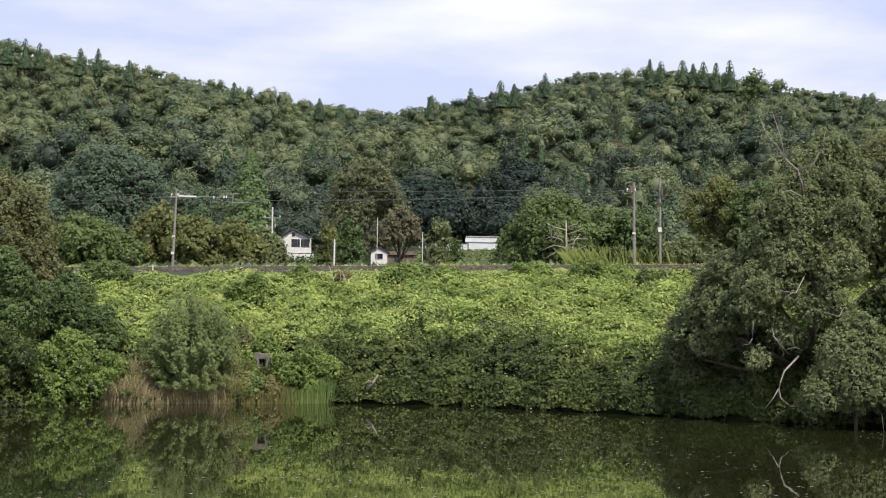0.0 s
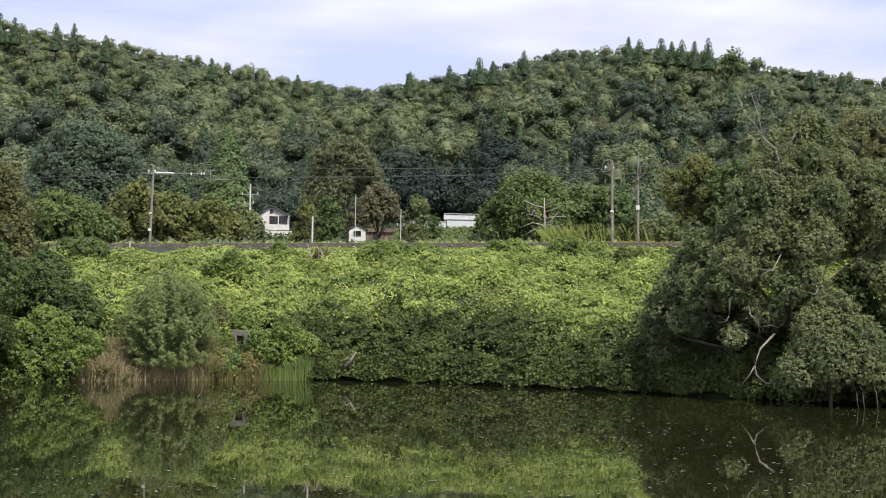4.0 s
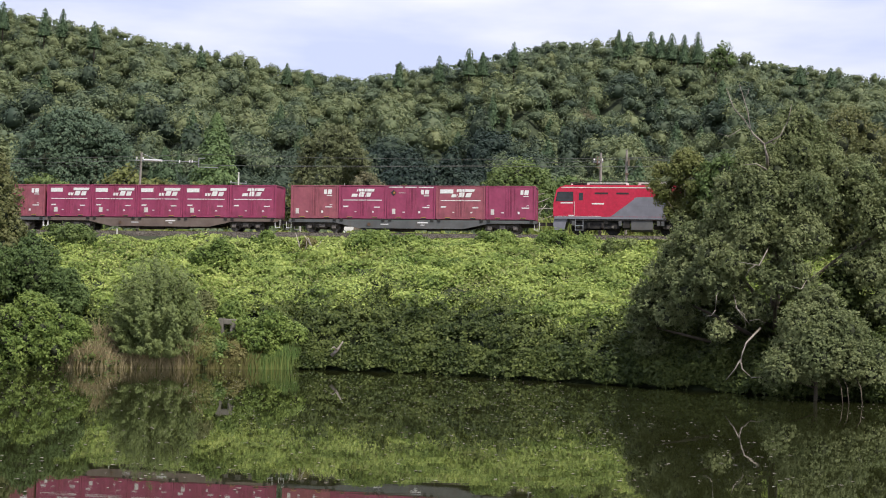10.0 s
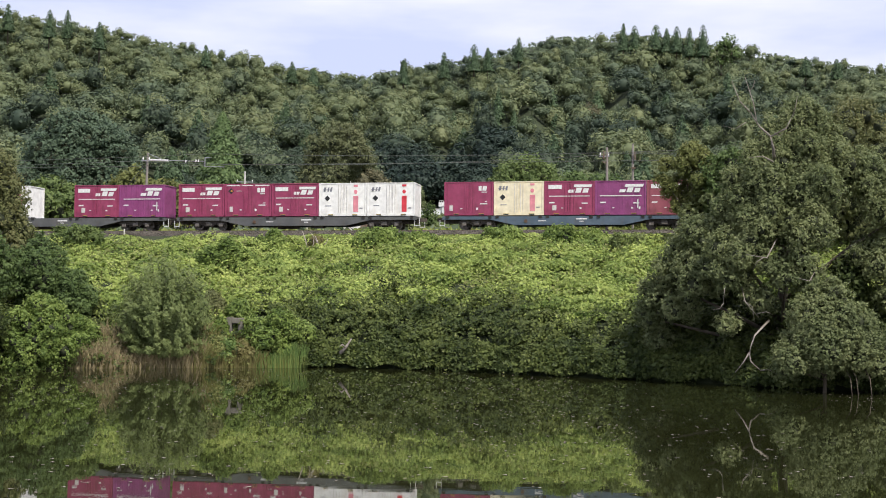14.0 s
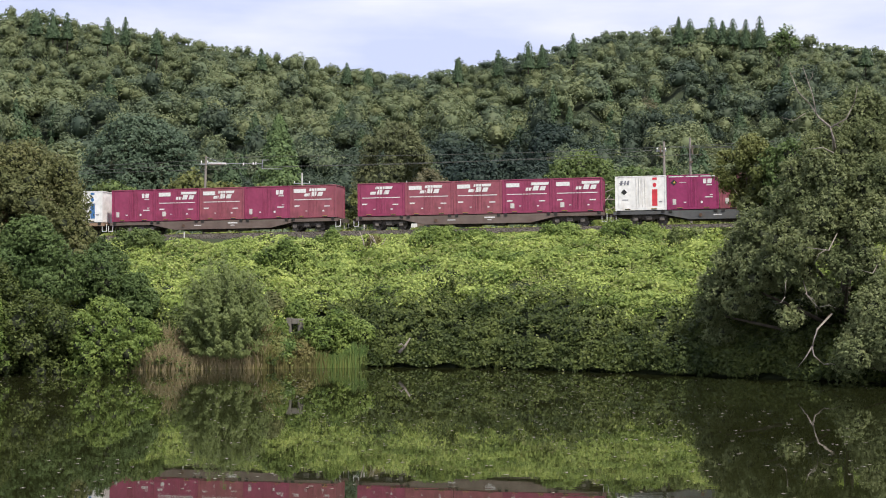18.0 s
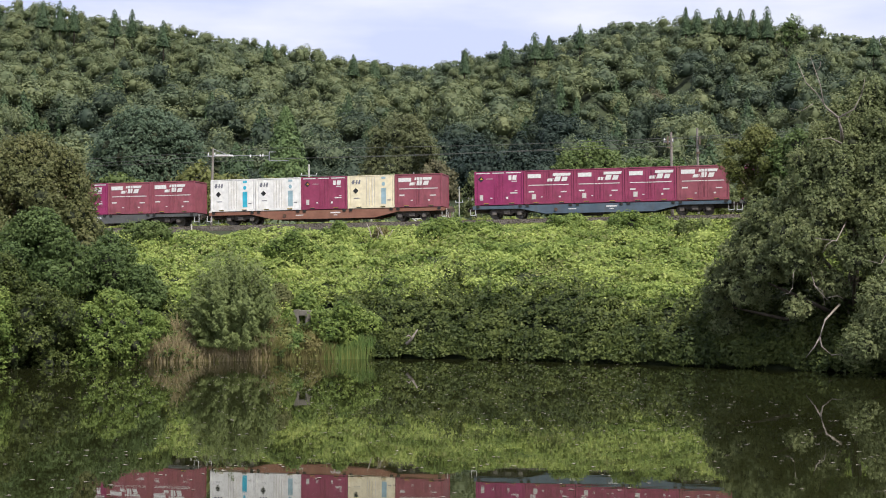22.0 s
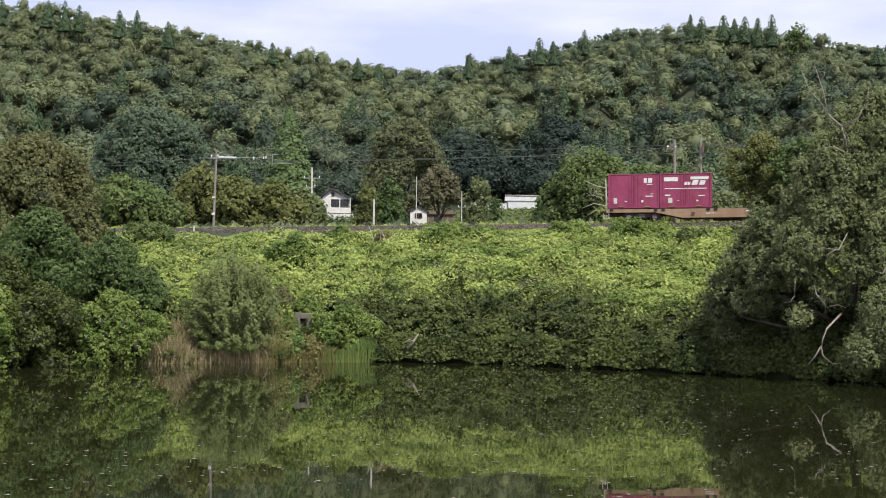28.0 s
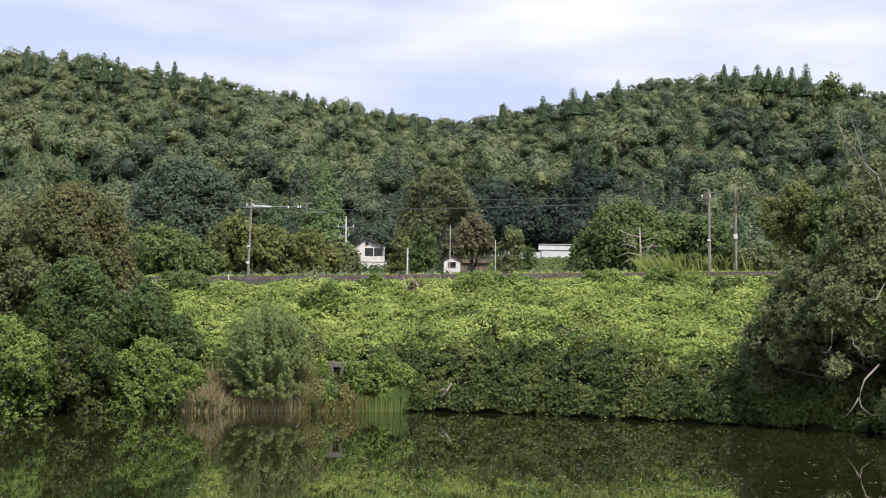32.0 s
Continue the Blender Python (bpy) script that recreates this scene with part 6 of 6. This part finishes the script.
        for dx in (-0.5, 0.5):
            part("spring", rod(bmesh.new(), (s * (x + dx), -1.18, 0.5), (s * (x + dx), -1.18, 0.85), 0.11), M["dark_gear"], top)
    part("underbox", boxes(bx(4.6, 6.2, y + 0.1, -y - 0.1, 0.35, 1.1), bevel=0.03), M["wagon_grey"], top, "grey underfloor equipment box")
    part("underbox", boxes(bx(6.3, 6.8, y + 0.15, -y - 0.15, 0.5, 1.1), bevel=0.03), M["dark_gear"], top)
    part("step", boxes(bx(9.7, 10.3, y + 0.02, y + 0.2, 0.3, 0.34), bx(9.7, 10.3, y + 0.02, y + 0.2, 0.62, 0.66), bx(9.7, 9.74, y + 0.02, y + 0.06, 0.3, 1.1), bx(10.26, 10.3, y + 0.02, y + 0.06, 0.3, 1.1)), M["galvanised"], top)


def pantograph(top, x, raised):
    """A single-arm collector on insulators, up to the wire or folded."""
    z, knee = (5.1, 4.35) if raised else (4.02, 3.9)
    for y in (-0.5, 0.5):
        for d in (-0.6, 0.6):
            part("roof_insulator", rod(bmesh.new(), (x + d, y, 3.62), (x + d, y, 3.8), 0.06), M["porcelain"], top)
    part("pantograph_base", boxes((x - 0.75, x + 0.75, -0.55, -0.47, 3.8, 3.86), (x - 0.75, x + 0.75, 0.47, 0.55, 3.8, 3.86), (x + 0.6, x + 0.7, -0.47, 0.47, 3.8, 3.86)), M["dark_gear"], top)
    part("pantograph_arm", rod(bmesh.new(), (x + 0.65, 0, 3.84), (x - 0.75, 0, knee), 0.04, sides=6), M["dark_gear"], top)
    part("pantograph_arm", rod(bmesh.new(), (x - 0.75, 0, knee), (x + 0.15, 0, z), 0.03, sides=6), M["dark_gear"], top)
    part("collector", boxes((x, x + 0.06, -0.85, 0.85, z, z + 0.06), (x + 0.26, x + 0.32, -0.85, 0.85, z, z + 0.06), (x + 0.06, x + 0.26, -0.5, -0.45, z, z + 0.03), (x + 0.06, x + 0.26, 0.45, 0.5, z, z + 0.03)), M["dark_gear"], top)


def locomotive():
    top = thing("locomotive", Matrix.Identity(4), "two-section red and grey electric freight locomotive", "locomotive")
    half_loco(top, 1)
    half_loco(top, -1)
    part("gangway", boxes((-0.14, 0.14, -1.1, 1.1, 1.2, 3.42)), M["black_paint"], top, "dark bellows between the sections")
    pantograph(top, -1.3, True)
    pantograph(top, 9.9, False)
    pantograph(top, -9.9, False)
    y = -1.408
    mark(top, "emblem", [[(1.35, 2.05), (1.75, 2.05), (1.8, 2.45), (1.55, 2.6), (1.3, 2.4)], [(0.95, 2.25), (1.2, 2.2), (1.25, 2.3), (1.0, 2.35)], rect(1.2, 3.0, 1.78, 1.86), [(1.25, 1.86), (1.9, 1.86), (1.75, 2.0), (1.4, 2.0)]], "white_paint", y, "white painted emblem")
    marks(top, "emblem_detail", [rect(2.0, 2.25, 2.05, 2.2), rect(2.4, 2.65, 2.0, 2.25), rect(2.75, 2.95, 2.05, 2.25), [(1.4, 2.15), (1.55, 2.15), (1.5, 2.35)]], "orange", y - 0.004)
    for s in (-1, 1):
        part("coupler", boxes(tuple(sorted((s * 11.9, s * 12.35))) + (-0.12, 0.12, 0.66, 0.92)), M["gear"], top)
    return top


# rear end of each wagon's load behind the line's zero at nine seconds, its paint, and its loads from the front
TRAIN = [
    (-49.5, "wagon_grey", "R Jb Ro Jc Rb"), (-69.3, "wagon_brown", "Jc Jr Jr Jr Jr"), (-88.15, "wagon_grey", "Rb R Jb Wb Jc"),
    (-108.6, "wagon_brown", "Jp Jb Jc Rb Rp"), (-128.0, "wagon_blue", "Jb Jp Jr Cp R"), (-148.85, "wagon_grey", "Wr Wp Jr Ro Jr"),
    (-168.65, "wagon_grey", "Jp Jr - Wp Wp"), (-188.4, "wagon_blue", "Jr R Jb Cs Jr"), (-208.87, "wagon_grey", "Ry Js Rb Ry Wr"),
    (-228.44, "wagon_brown", "Jr Jr Jb Jb Jc"), (-248.8, "wagon_brown", "Jb R Jb Jr R"), (-268.26, "wagon_tan", "Wb Cp Jc Ro R"),
    (-289.26, "wagon_grey", "Jb Jc Ry Rb Ry"), (-308.76, "wagon_blue", "Jb Jr Jr Jr Ry"), (-329.88, "wagon_rust", "Jb Cs Ro Ws Wc"),
    (-349.86, "wagon_grey", "Jb Jb Ry Jr Jr"), (-369.14, "wagon_brown", "Jb Rm Ro Jb Jr"), (-390.1, "wagon_blue", "G Jr Jb Jr"),
    (-410.51, "wagon_brown", "R R Wb R R"), (-431.4, "wagon_tan", "Jr R - Jr R"),
]
riders = [(locomotive(), -17.7, 0.0)]
wagon_words = {"wagon_grey": "grimy grey steel container wagon", "wagon_brown": "dusty brownish steel container wagon", "wagon_blue": "blue-grey painted steel container wagon", "wagon_tan": "tan and orange-brown container wagon", "wagon_rust": "rust-red painted steel container wagon"}
wagon_protos = {}
for rear, paint, loads in TRAIN:
    if paint in wagon_protos:
        w = copy_thing(wagon_protos[paint], Matrix.Identity(4))
    else:
        w = wagon_protos[paint] = wagon(paint, wagon_words[paint])
    riders.append((w, rear + HALF, 0.0))
    at_slot = 4
    for kind in loads.split():
        if kind == "G":
            riders.append((load("G"), rear + 5 * SLOT - 2.78, DECK))
            at_slot = 2
            continue
        if kind != "-":
            riders.append((load(kind), rear + SLOT * (at_slot + 0.5), DECK))
        at_slot -= 1


# ---- what moves ----
def motions():
    """The train runs along the line to the right, slowing very slightly."""
    times = (0, 4, 8, 12, 16, 20, 24, 28, 32)
    for ob, offset, dz in riders:
        walk(ob, [(t, track_pose(22.55 * (t - 9) - 0.015 * (t - 9) ** 2 + offset, 0, dz)) for t in times])

# ---- sleepers, piece by piece ----
def sleepers():
    bm = boxes((-0.12, 0.12, -1.0, 1.0, -0.24, -0.125), bevel=0.01)
    first = part("sleeper", bm, M["sleeper"], track)
    first.matrix_basis = track_pose(-60)
    for i in range(1, 150):
        ob = new("sleeper", first.data)
        ob.parent = track
        ob.matrix_basis = track_pose(-60 + i * 0.6)


sleepers()


def ballast_stones():
    """Loose stones over the near shoulder of the ballast."""
    n = 16000
    u, v = rng.uniform(-62, 22, n), rng.uniform(-2.75, -0.7, n)
    z = np.interp(v, (-2.75, -1.75, -0.7), (-0.85, -0.14, -0.14))
    p = ALONG[None] * u[:, None] + ACROSS[None] * (TRACK + v)[:, None]
    c = np.column_stack([p, 9.05 + 0.008 * (u + 43) + z])
    tet = np.array([(1, 1, 1), (-1, -1, 1), (-1, 1, -1), (1, -1, -1)]) * 0.045
    q = c[:, None] + (tet[None] + rng.normal(0, 0.012, (n, 4, 3))) * rng.uniform(0.6, 1.6, (n, 1, 1))
    f = (np.arange(n)[:, None, None] * 4 + np.array([(0, 1, 2), (0, 3, 1), (0, 2, 3), (1, 3, 2)])[None]).reshape(-1, 3)
    tagged(sheet("ballast_stones", q.reshape(-1, 3), f, M["ballast"]), "loose brownish grey ballast stones beside the rails", "stones", kind="stuff")


ballast_stones()
motions()
